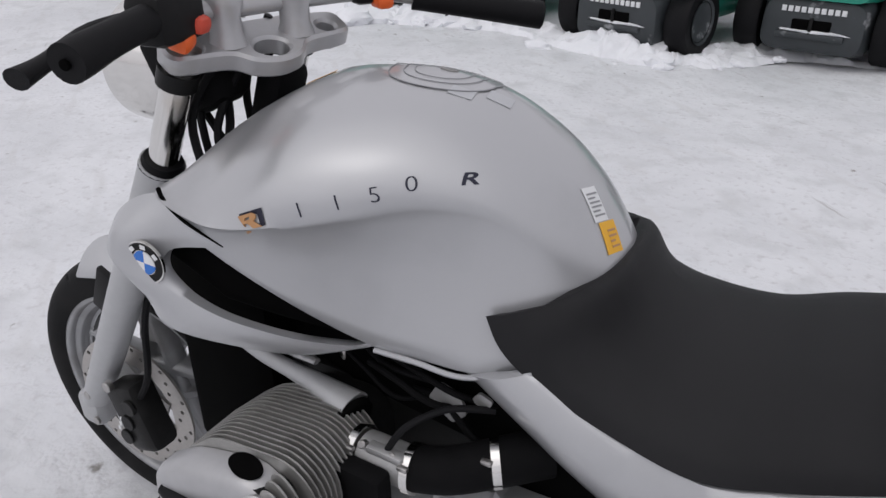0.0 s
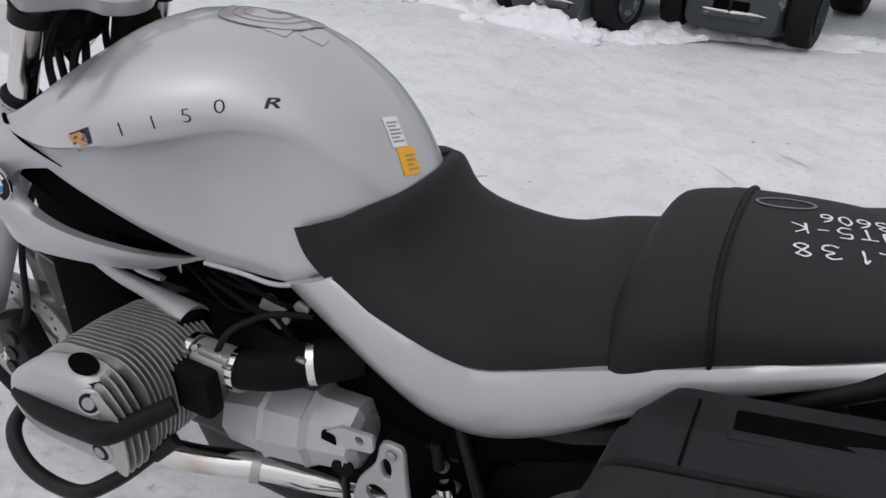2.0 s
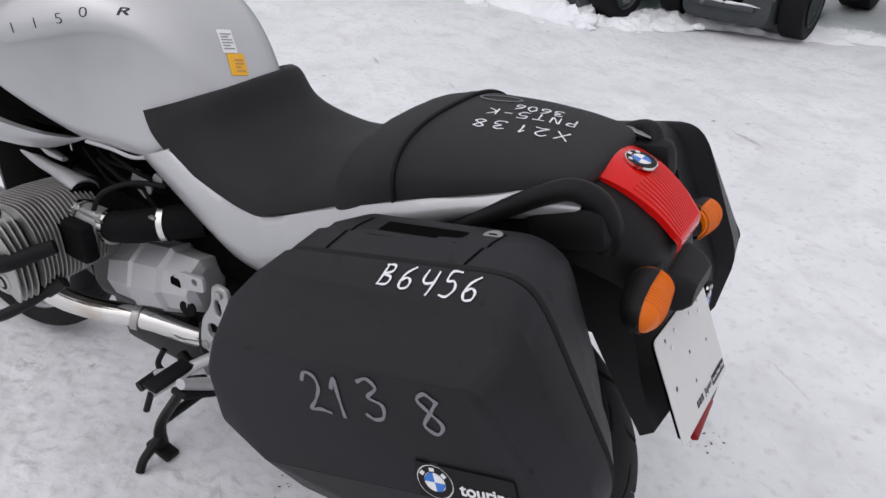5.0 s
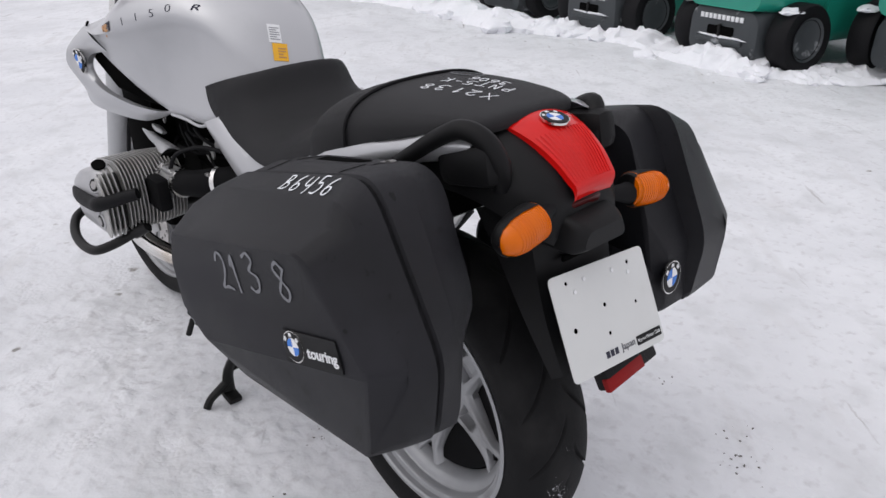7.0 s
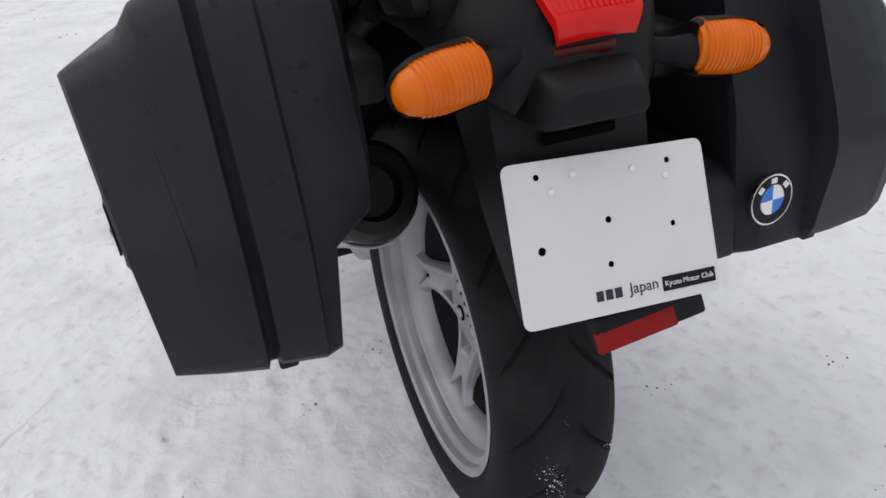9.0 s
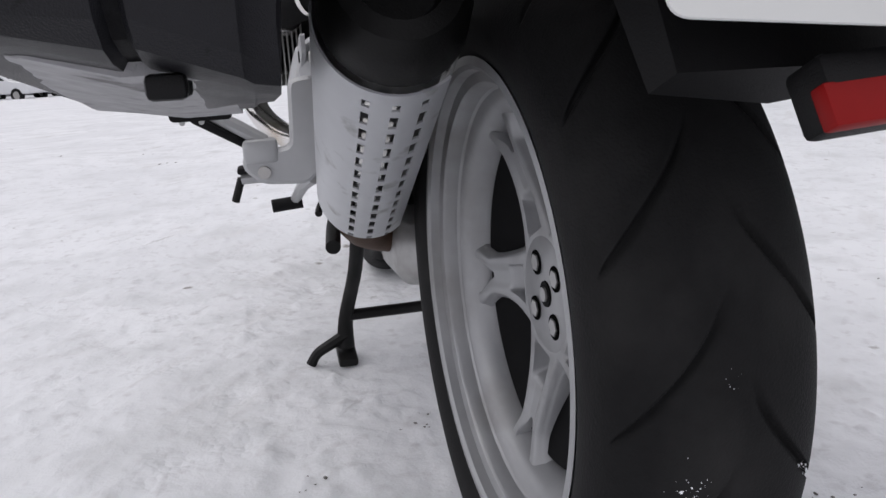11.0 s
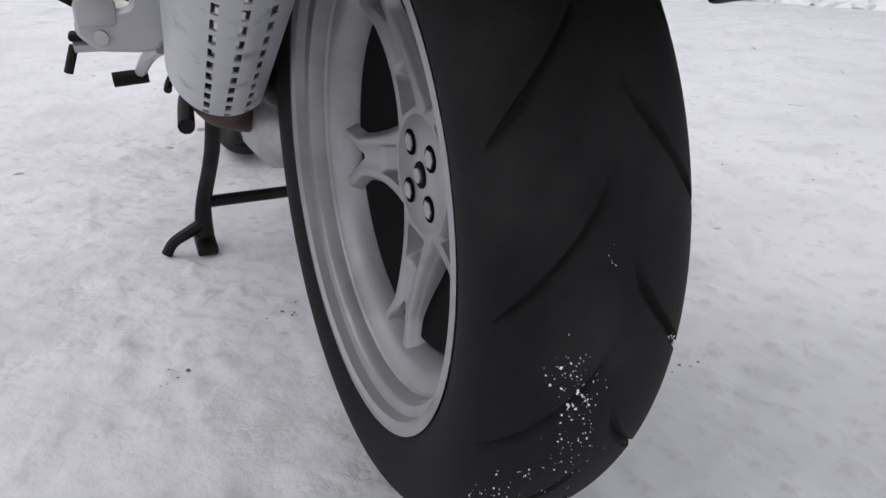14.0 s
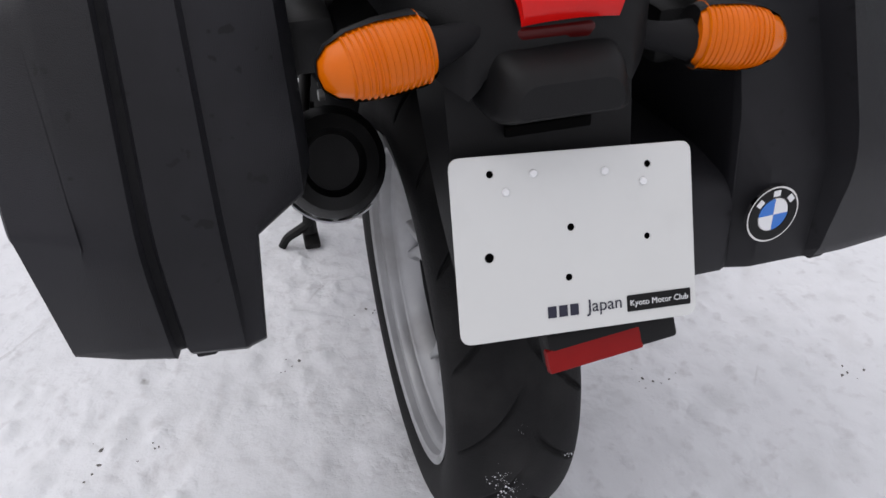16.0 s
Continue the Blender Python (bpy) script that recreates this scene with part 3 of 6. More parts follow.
def forklift(at, turn, label):
    """Local: the counterweight faces -y, x to the side."""
    fk = thing("forklift", (0, 0, 0), label, "forklift", "parked forklifts")
    def sect(y, hw, z0, z1):
        return [Vector((x, y, z)) for x, z in rounded([(-hw, z0), (hw, z0), (hw * 0.97, z1), (-hw * 0.97, z1)], 0.10, 5)]
    body = part("counterweight", loft([sect(-0.02, 0.26, 0.11, 0.36), sect(0.0, 0.31, 0.08, 0.40), sect(0.10, 0.34, 0.06, 0.43), sect(0.55, 0.34, 0.06, 0.45)]), IRON, fk, "dark grey cast counterweight")
    part("tow_recess", rbox((0, -0.016, 0.250), (0.24, 0.03, 0.070), 0.01), DARK, body)
    part("tow_pin", tube([(0, -0.034, 0.200), (0, -0.034, 0.300)], 0.012, 10, 1), BLACK, body)
    part("lower_step", rbox((0, -0.02, 0.185), (0.42, 0.05, 0.040), 0.012), IRON, body)
    bm = bmesh.new()
    for k in range(10):
        add(bm, rbox((-0.180 + 0.040 * k, -0.022, 0.345), (0.028, 0.012, 0.034), 0.002))
    part("maker_mark", bm, LABEL_WHITE, body, "raised white marks")
    hood = part("hood", loft([sect(-0.030, 0.32, 0.41, 0.85), sect(0.12, 0.38, 0.40, 0.95), sect(1.1, 0.40, 0.38, 1.0), sect(1.3, 0.40, 0.30, 0.8)]), GREEN, fk, "green engine hood and body")
    part("side_skirt", loft([sect(0.55, 0.41, 0.16, 0.62), sect(1.5, 0.41, 0.16, 0.62)]), GREEN, fk)
    for s in (-1, 1):
        m = Matrix.Translation((s * 0.43, 0.26, 0.235)) @ pose(0, 0, 0, 0, 0, 90)
        wheel = part("rear_wheel", tyre_solid(m, 0.235, 0.080), SOFT, fk, "black solid tyre caked with snow")
        part("rim", revolve([(0.0, -s * 0.05), (0.09, -s * 0.05), (0.14, -s * 0.075), (0.15, -s * 0.085)], m, 24), IRON, wheel)
        m = Matrix.Translation((s * 0.46, 1.75, 0.33)) @ pose(0, 0, 0, 0, 0, 90)
        part("front_wheel", tyre_solid(m, 0.33, 0.12), SOFT, fk)
        part("guard_post", tube([(s * 0.42, 0.30, 1.2), (s * 0.42, 0.42, 2.05)], 0.03, 8, 1), BLACK, fk)
        part("guard_post", tube([(s * 0.42, 1.55, 0.7), (s * 0.42, 1.30, 2.05)], 0.03, 8, 1), BLACK, fk)
        part("snow_patch", lump((s * 0.44, 0.14, 0.425), (0.07, 0.10, 0.03), 3 + s), SNOW_CLEAN, fk)
        part("mast", rbox((s * 0.28, 2.05, 1.1), (0.07, 0.12, 2.1), 0.01), BLACK, fk)
    part("guard_roof", rbox((0, 0.86, 2.08), (0.94, 1.0, 0.05), 0.02), BLACK, fk)
    part("snow_patch", lump((0, -0.015, 0.212), (0.20, 0.030, 0.018), 8), SNOW_CLEAN, fk)
    fk.matrix_basis = Matrix.Translation(at) @ pose(0, 0, 0, 0, 0, turn)
    return fk


first_truck = forklift((-1.86, 4.34, 0.0), -14, "green forklift with dark counterweight, snow on its tyres")
for x, y, turn in ((-0.66, 4.64, -8), (-3.25, 4.62, -12), (0.85, 4.95, -4), (-4.7, 5.0, -9), (-6.3, 5.25, -9)):
    copy_thing(first_truck, Matrix.Translation((x, y, 0)) @ pose(0, 0, 0, 0, 0, turn))


# ---- far edge of the yard ----
def car(at, turn, label, paint=CAR_WHITE):
    c = thing("parked_car", (0, 0, 0), label, "car", "far parked cars")
    side = [(-2.2, 0.45), (-2.25, 0.95), (-2.1, 1.05), (-1.75, 1.62), (-1.5, 1.70), (0.3, 1.68), (1.0, 1.12), (2.0, 1.0), (2.2, 0.75), (2.2, 0.42)]
    body = part("body", slab(rounded(side, 0.12, 3), 1.76, Matrix.Translation((0, 0.88, 0)) @ pose(0, 0, 0, 90), bevel=0.05), paint, c)
    for s in (-1, 1):
        glass = [(-1.95, 1.12), (-1.62, 1.56), (0.22, 1.56), (0.82, 1.12)]
        part("side_window", slab(rounded(glass, 0.06, 3), 0.012, Matrix.Translation((0, s * 0.886 + 0.006, 0)) @ pose(0, 0, 0, 90)), CAR_GLASS, body)
        for x in (-1.35, 1.4):
            wheel = part("wheel", tyre_solid(Matrix.Translation((x, s * 0.8, 0.36)), 0.36, 0.11), SOFT, c)
            part("rim", revolve([(0, s * 0.10), (0.2, s * 0.11)], Matrix.Translation((x, s * 0.8, 0.36)), 20), STEEL, wheel)
    part("windscreen", rbox((0.66, 0, 1.41), (0.02, 1.45, 0.62), 0.01, pose(0, 0, 0, 0, -51)), CAR_GLASS, c)
    part("roof_snow", lump((-0.6, 0, 1.70), (0.95, 0.75, 0.08), 4), SNOW_CLEAN, c)
    c.matrix_basis = Matrix.Translation(at) @ pose(0, 0, 0, 0, 0, turn)
    return c


far_car = car((-44.0, -13.4, -1.04), 62, "white parked off-road car with snow on its roof")
copy_thing(far_car, Matrix.Translation((-45.5, -10.6, -1.08)) @ pose(0, 0, 0, 0, 0, 70))
copy_thing(far_car, Matrix.Translation((-43.0, -17.2, -1.01)) @ pose(0, 0, 0, 0, 0, 60))


dark_car = car((-10.5, 8.4, 0), 40, "black parked van with snow on its roof", CAR_BLACK)
copy_thing(dark_car, Matrix.Translation((-14.5, 11.0, 0)) @ pose(0, 0, 0, 0, 0, 46))
copy_thing(dark_car, Matrix.Translation((-8.2, 6.6, 0)) @ pose(0, 0, 0, 0, 0, 50))


def covered_machine(at, k, mat, name, label, category):
    t = thing(name, at, label, category)
    part("cover", lump((at[0], at[1], at[2] + 0.9), (1.2, 1.5, 1.1), k, 1.0), mat, t)
    part("snow_cap", lump((at[0], at[1], at[2] + 1.8), (0.9, 1.1, 0.3), k + 9), SNOW_CLEAN, t)


covered_machine((-47, -8.0, -1.12), 3, TARP, "covered_machine", "machine under a blue tarpaulin with snow on top", "machine")
covered_machine((-48, -6.4, -1.14), 4, TARP, "covered_machine", "machine under a blue tarpaulin beside another one", "machine")
covered_machine((-47.5, -5.0, -1.13), 6, MACHINE_YELLOW, "yellow_machine", "yellow farm machine half covered by snow", "machine")
heap = bmesh.new()
for k, (x, y, s) in enumerate([(-50, -2.0, 2.0), (-49, 1.5, 2.4), (-50, 5, 2.2), (-52, 9, 2.4), (-48, -4.2, 1.1), (-53, 14, 2.6), (-54, 20, 2.4)]):
    add(heap, lump((x, y, 0.3 + slope(x, y)), (s * 1.3, s * 1.5, s), 30 + k))
tagged(part("snow_heap", heap, SNOW_CLEAN), "high heaps of cleared snow along the far edge", "snow heap", kind="stuff")
shed = thing("shed", (-56, -20, -1.17), "long grey shed with a blue roof edge", "shed")
part("wall", rbox((-56, -20, 1.03), (5, 26, 4.4), 0.05), SHED, shed)
part("roof", rbox((-56, -20, 3.43), (5.6, 26.6, 0.45), 0.05), SHED_BLUE, shed)
part("roof_snow", rbox((-56, -20, 3.78), (5.4, 26.4, 0.3), 0.1), SNOW_CLEAN, shed)
for k in range(12):
    part("panel", rbox((-53.46, -32 + 2.1 * k, 0.83), (0.08, 1.9, 3.6), 0.02), SHED, shed)


# ---- the motorcycle: x to its rear, y to its right ----
bike = thing("motorcycle", (-0.55, 0, 0), "silver roadster with black seat on its centre stand in snow", "motorcycle")


def shell_rows(rows, n=17, full=0.75, square=0.62):
    """Cross-sections bent over a saddle: (x side, z side, x middle, z middle, half width)."""
    out = []
    for xs, zs, xm, zm, hw, *bend in rows:
        ring = []
        for k in range(n):
            a = math.pi * k / (n - 1)
            c, s = math.cos(a), math.sin(a)
            y = -hw * math.copysign(abs(c) ** full, c) * (1.0 if c > 0 else (0.82 if xs < -0.4 else 0.93))
            u = s ** (bend[0] if bend else square)
            ring.append(Vector((xs + (xm - xs) * s, y, zs + (zm - zs) * u)))
        out.append(ring)
    return out


def thicken(rows, by=0.02):
    """Closes an open saddle with an underside."""
    full = []
    for r in rows:
        under = [Vector((p.x, p.y * 0.88, r[0].z + (p.z - r[0].z) * 0.55 - by * 0.2)) for p in reversed(r[1:-1])]
        full.append(r + under)
    return full


def dense(rows, steps):
    cols = list(zip(*rows))
    lines_ = [catmull(c, steps) for c in cols]
    return [list(r) for r in zip(*lines_)]


# fuel tank: top, crease and lower edge at stations from front to rear
TANK = [  # x, top z, crease half width, crease z, lower half width, lower z
    (-0.925, 0.936, 0.218, 0.912, 0.203, 0.898),
    (-0.895, 0.970, 0.245, 0.917, 0.232, 0.886),
    (-0.845, 1.000, 0.260, 0.914, 0.240, 0.870),
    (-0.790, 1.024, 0.263, 0.911, 0.228, 0.835),
    (-0.720, 1.036, 0.252, 0.923, 0.208, 0.795),
    (-0.644, 1.038, 0.224, 0.942, 0.188, 0.764),
    (-0.580, 1.024, 0.186, 0.955, 0.178, 0.760),
    (-0.516, 0.990, 0.150, 0.946, 0.170, 0.761),
    (-0.465, 0.950, 0.122, 0.905, 0.156, 0.778),
    (-0.428, 0.905, 0.096, 0.862, 0.134, 0.790),
    (-0.400, 0.858, 0.070, 0.830, 0.104, 0.790),
]


def tank_ring(x, zt, wc, zc, wb, zb):
    half = []
    top, low = radians(76), math.cos(radians(76))
    fade = max(0.0, min(1.0, (-0.43 - x) / 0.14))
    peak = 0.80 + 1.8 * max(0.0, min(1.0, (-0.76 - x) / 0.09))
    for k in range(13):
        a = top * k / 12
        half.append((wc * (math.sin(a) / math.sin(top)) ** 0.80, zc + (zt - zc) * ((math.cos(a) - low) / (1 - low)) ** peak))
    for t in (0.05, 0.125, 0.25, 0.375, 0.5, 0.625, 0.75, 0.875, 1.0):
        half.append((wc + (wb - wc) * t - 0.100 * fade * (zc - zb) * math.sin(math.pi * t ** 0.7), zc + (zb - zc) * t))
    half.append((wb - 0.006, zb - 0.006))
    half.append((wb - 0.020, zb - 0.009))
    half.append((wb * 0.6, zb - 0.004))
    left = [Vector((x, -y, z)) for y, z in half]
    right = [Vector((x, y * 0.68, z - 0.17 * y)) for y, z in half]
    return left + list(reversed(right))[:-1]


tank = part("fuel_tank", loft(dense([tank_ring(*r) for r in TANK], 5)), SILVER, bike, "silver metallic fuel tank", keep="tank", degrees=60)
m = axes((-0.652, 0.0, 1.050), (1, 0, 0), (0, 1, 0))


def cap_band(r0, r1):
    return onto(slab(ring2(0, 0, r1, 48), 0.0006, m, [ring2(0, 0, r0, 48)]), "tank", (0, 0, 1), m, 0.0012)


cap_face = loft([[m @ Vector((r * math.cos(q), r * math.sin(q), 0)) for q in (2 * math.pi * k / 40 for k in range(40))] for r in (0.067, 0.045, 0.022, 0.002)], True, False)
cap = part("filler_cap", onto(cap_face, "tank", (0, 0, 1), m, 0.0008), SILVER, tank, "flush round filler cap")
for r0, r1, paint in ((0.0662, 0.0680, LABEL_GREY), (0.0488, 0.0500, LABEL_GREY), (0.0355, 0.0365, LABEL_GREY)):
    part("cap_ring", cap_band(r0, r1), paint, cap)
part("key_slot", onto(slab(ring2(0.005, 0, 0.012, 20, 0.006), 0.0010, m), "tank", (0, 0, 1), m, 0.0010), STEEL, cap)

text_dir = Vector((0.21, 0.094, 0.058)).normalized()
text_up = Vector((-0.22, 0.32, 0.93))
OUT = Vector((-0.40, -0.85, 0.34)).normalized()


def on_tank(make, at, name, mat, label="", lift=0.0008):
    m = axes(Vector(at) + OUT * 0.02, text_dir, text_up)
    return part(name, onto(make(m), "tank", OUT, m, lift), mat, tank, label)


for x, y, z, word, size, bold in ((-0.687, -0.242, 0.947, "1", 0.0225, -0.0004), (-0.650, -0.225, 0.957, "1", 0.0225, -0.0004), (-0.615, -0.203, 0.9645, "5", 0.0228, -0.0004), (-0.581, -0.172, 0.9708, "0", 0.0235, -0.0004), (-0.540, -0.148, 0.978, "R", 0.0195, 0.0003)):
    on_tank(lambda m, w=word, s=size, b=bold: lettering(w, s, m, bold=b), (x, y, z), "numeral" if word != "R" else "letter", INK)
on_tank(lambda m: slab([(-0.014, -0.0085), (0.021, -0.0085), (0.021, 0.0095), (-0.014, 0.0095)], 0.0006, m), (-0.742, -0.259, 0.930), "emblem_field", INK, lift=0.0014)
on_tank(lambda m: slab([(-0.021, -0.0095), (-0.010, -0.0095), (-0.007, -0.003), (-0.001, -0.003), (0.006, -0.0095), (0.018, -0.0095), (0.008, -0.002), (0.012, 0.001), (0.0125, 0.004), (0.008, 0.0068), (-0.014, 0.0068)], 0.0012, m, [[(-0.005, 0.0005), (0.003, 0.0005), (0.004, 0.0032), (-0.004, 0.0032)]]), (-0.742, -0.259, 0.930), "emblem_mark", COPPER, "copper coloured block mark", lift=0.0022)
BACK = Vector((0.65, -0.35, 0.67)).normalized()


def on_rear(make, at, up, name, mat, label=""):
    m = axes(Vector(at) + BACK * 0.02, (0.30, 0.92, -0.10), up)
    return part(name, onto(make(m), "tank", BACK, m), mat, tank, label)


def bars(rows, x0, x1, y0, step):
    def make(m):
        bm = bmesh.new()
        for k in range(rows):
            x2 = x1 - 0.006 * (k % 3 == 1)
            add(bm, slab([(x0, y0 + step * k), (x2, y0 + step * k), (x2, y0 + step * k + step * 0.4), (x0, y0 + step * k + step * 0.4)], 0.0004, m @ Matrix.Translation((0, 0, 0.0006))))
        return bm
    return make


def card(hw, hh):
    return lambda m: slab([(x, y) for x, y in ((-hw, -hh), (0, -hh), (hw, -hh), (hw, 0), (hw, hh), (0, hh), (-hw, hh), (-hw, 0))], 0.0005, m)


on_rear(card(0.0125, 0.020), (-0.440, -0.038, 0.932), (-0.6, 0.2, 0.75), "sticker", LABEL_WHITE, "white sticker with small print")
on_rear(bars(6, -0.009, 0.010, -0.014, 0.005), (-0.440, -0.038, 0.932), (-0.6, 0.2, 0.75), "print_lines", LABEL_GREY)
on_rear(card(0.0145, 0.018), (-0.414, -0.043, 0.903), (-0.5, 0.2, 0.85), "warning_sticker", LABEL_YELLOW, "yellow warning sticker")
on_rear(bars(4, -0.004, 0.011, -0.012, 0.006), (-0.414, -0.043, 0.903), (-0.5, 0.2, 0.85), "print_lines", COPPER)
UP = Vector((0.15, -0.35, 0.92)).normalized()
for x, y in ((-0.60, -0.055), (-0.565, -0.03)):
    m = axes((x, y, 1.05), (1, 0.25, -0.2), (-0.2, 1, 0.3))
    part("clear_sticker", onto(slab([(-0.014, -0.011), (0.014, -0.011), (0.014, 0.011), (-0.014, 0.011)], 0.0004, m), "tank", UP, m), FOOT_WHITE, tank)

m = axes((-0.835, -0.02, 1.05), (0.2, 1, 0), (-1, 0.2, 0.3))
part("yellow_sticker", onto(slab([(-0.022, -0.010), (0.022, -0.010), (0.022, 0.010), (-0.022, 0.010)], 0.0004, m), "tank", (-0.3, 0, 1), m), LABEL_YELLOW, tank)

# front shrouds beside the tank with their intakes
SHROUD = [  # inner edge x, y, z; outer edge x, y, z; bulge
    (-0.808, -0.238, 0.869, -0.805, -0.238, 0.873, 0.001),
    (-0.835, -0.244, 0.866, -0.843, -0.243, 0.900, 0.006),
    (-0.872, -0.250, 0.858, -0.901, -0.236, 0.916, 0.012),
    (-0.887, -0.255, 0.847, -0.953, -0.243, 0.896, 0.026),
    (-0.891, -0.260, 0.833, -0.982, -0.250, 0.862, 0.030),
    (-0.882, -0.262, 0.817, -0.967, -0.258, 0.831, 0.026),
    (-0.850, -0.259, 0.796, -0.927, -0.262, 0.776, 0.012),
    (-0.800, -0.248, 0.779, -0.894, -0.262, 0.745, 0.008),
    (-0.735, -0.222, 0.762, -0.813, -0.235, 0.730, 0.005),
    (-0.672, -0.198, 0.759, -0.731, -0.205, 0.728, 0.003),
    (-0.642, -0.184, 0.766, -0.642, -0.184, 0.760, 0.001),
]


def shroud():
    """A C-shaped panel round the intake, its edges rolled inwards."""
    rows = []
    for ix, iy, iz, ox, oy, oz, bulge in SHROUD:
        p, q = Vector((ix, iy, iz)), Vector((ox, oy, oz))
        thick = min(0.016, 0.004 + (p - q).length * 0.3)
        face = [p.lerp(q, t) + Vector((-0.3, -0.95, 0)) * bulge * math.sin(math.pi * t) ** 1.1 for t in (0, 0.08, 0.2, 0.35, 0.5, 0.65, 0.8, 0.92, 1)]
        inner = [p.lerp(q, t) + Vector((0.2, 0.95, 0)) * thick for t in (0.94, 0.5, 0.06)]
        rows.append(face + inner)
    return loft(dense(rows, 5))


# solid near-black block: stands for the intake's black inside and its shade
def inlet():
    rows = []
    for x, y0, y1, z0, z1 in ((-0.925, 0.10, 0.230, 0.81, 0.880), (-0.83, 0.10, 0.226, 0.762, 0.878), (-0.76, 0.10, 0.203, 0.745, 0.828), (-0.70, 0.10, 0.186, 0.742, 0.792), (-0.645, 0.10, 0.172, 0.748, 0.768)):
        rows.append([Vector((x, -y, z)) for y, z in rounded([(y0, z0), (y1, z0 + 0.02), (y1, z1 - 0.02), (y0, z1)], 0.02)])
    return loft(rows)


for side in (1, -1):
    bm = shroud()
    inner = inlet()
    if side < 0:
        bm, inner = mirrored(bm), mirrored(inner)
    sh = part("shroud", bm, SILVER, bike, "silver shroud beside the tank", keep="shroud" if side > 0 else "", degrees=60)
    part("inlet", inner, DARK, sh, "near-black block standing for the shaded air inlet")
    spot, facing, _, _ = SURFACES["shroud"].ray_cast((-0.795, -0.341, 0.908), (-0.739, 0.496, -0.457), 0.5)
    facing = (facing + Vector((-0.25, -0.95, 0.28))).normalized()
    spot = spot + facing * 0.001
    emblem((spot.x, spot.y * side, spot.z), (facing.x, facing.y * side, facing.z), (0.15, 0, 1), 0.028, sh)
part("panel_seam", tube([(-0.900, -0.236, 0.922), (-0.880, -0.246, 0.915), (-0.845, -0.250, 0.899), (-0.803, -0.238, 0.874)], 0.0028, 8), DARK, bike)
part("silver_seam", tube([(-0.64, -0.186, 0.757), (-0.585, -0.182, 0.757), (-0.53, -0.172, 0.751), (-0.45, -0.168, 0.785)], 0.0035, 8), SILVER, bike)

# seats
rider = shell_rows([
    (-0.509, 0.834, -0.408, 0.870, 0.163, 1.0),
    (-0.488, 0.802, -0.392, 0.872, 0.169, 1.05),
    (-0.446, 0.775, -0.362, 0.826, 0.172, 1.0),
    (-0.360, 0.747, -0.308, 0.796, 0.176, 0.90),
    (-0.270, 0.734, -0.240, 0.802, 0.180, 0.85),
    (-0.180, 0.764, -0.180, 0.824, 0.178, 0.80),
    (-0.075, 0.798, -0.100, 0.842, 0.172, 0.75),
])
seat = part("rider_seat", loft(dense(thicken(rider), 5)), SEAT, bike, "black vinyl rider seat", keep="seat", degrees=70)
pillion = shell_rows([
    (-0.112, 0.790, -0.130, 0.850, 0.173, 0.75),
    (-0.108, 0.792, -0.112, 0.882, 0.183, 0.75),
    (-0.075, 0.803, -0.062, 0.899, 0.182, 0.72),
    (-0.020, 0.826, -0.020, 0.905, 0.171, 0.70),
    (0.060, 0.853, 0.060, 0.908, 0.158, 0.68),
    (0.140, 0.876, 0.130, 0.905, 0.135, 0.66),
    (0.185, 0.886, 0.188, 0.898, 0.105, 0.66),
    (0.195, 0.880, 0.200, 0.884, 0.090, 0.66),
])
pad = part("pillion_seat", loft(dense(thicken(pillion), 5)), SEAT, bike, "black vinyl pillion pad with a strap seam", keep="pillion", degrees=70)
strap = shell_rows([(-0.042, 0.818, -0.062, 0.9015, 0.1735, 0.71), (-0.026, 0.824, -0.044, 0.9040, 0.1725, 0.71)])
part("strap", loft(thicken(strap, 0.0)), SEAT, pad)
part("piping", tube([p + Vector((0.002, 0, 0.001)) for p in shell_rows([(-0.024, 0.825, -0.042, 0.9040, 0.1735, 0.71)])[0]], 0.003, 8, 2), SOFT, pad)


def on_pad(make, x, y, name):
    m = axes((x, y, 0.93), (-1, -0.25, 0), (0.25, -1, 0))
    return part(name, onto(make(m), "pillion", (0, -0.1, 1), m), WHITE if name == "marking" else CHALK, pad, "white paint-marker writing")


for n, (word, size, x, y) in enumerate((("X2138", 0.031, 0.075, -0.041), ("PNT5-K", 0.028, 0.070, 0.007), ("3606", 0.024, 0.068, 0.036))):
    on_pad(lambda m, w=word, s=size, n=n: handwriting(w, s, m @ Matrix.Diagonal((1, 0.82, 1, 1)), 0.0021, 0.88 if n == 0 else 0.76, seed=n + 3), x, y, "marking")
on_pad(lambda m: slab(ring2(0, 0, 0.032, 24, 0.016), 0.0006, m, [ring2(0, 0, 0.029, 24, 0.0135)]), 0.002, 0.055, "oval_mark")

# silver side panels under the seats
PANEL = [  # x top, z top, x lower, z lower, half width
    (-0.448, 0.787, -0.542, 0.750, 0.168),
    (-0.375, 0.754, -0.462, 0.700, 0.172),
    (-0.314, 0.736, -0.385, 0.655, 0.176),
    (-0.250, 0.734, -0.315, 0.628, 0.180),
    (-0.170, 0.768, -0.240, 0.632, 0.182),
    (-0.090, 0.802, -0.150, 0.680, 0.182),
    (0.000, 0.834, -0.050, 0.755, 0.172),
    (0.090, 0.862, 0.070, 0.812, 0.146),
    (0.160, 0.880, 0.150, 0.836, 0.134),
    (0.208, 0.880, 0.212, 0.858, 0.122),
]


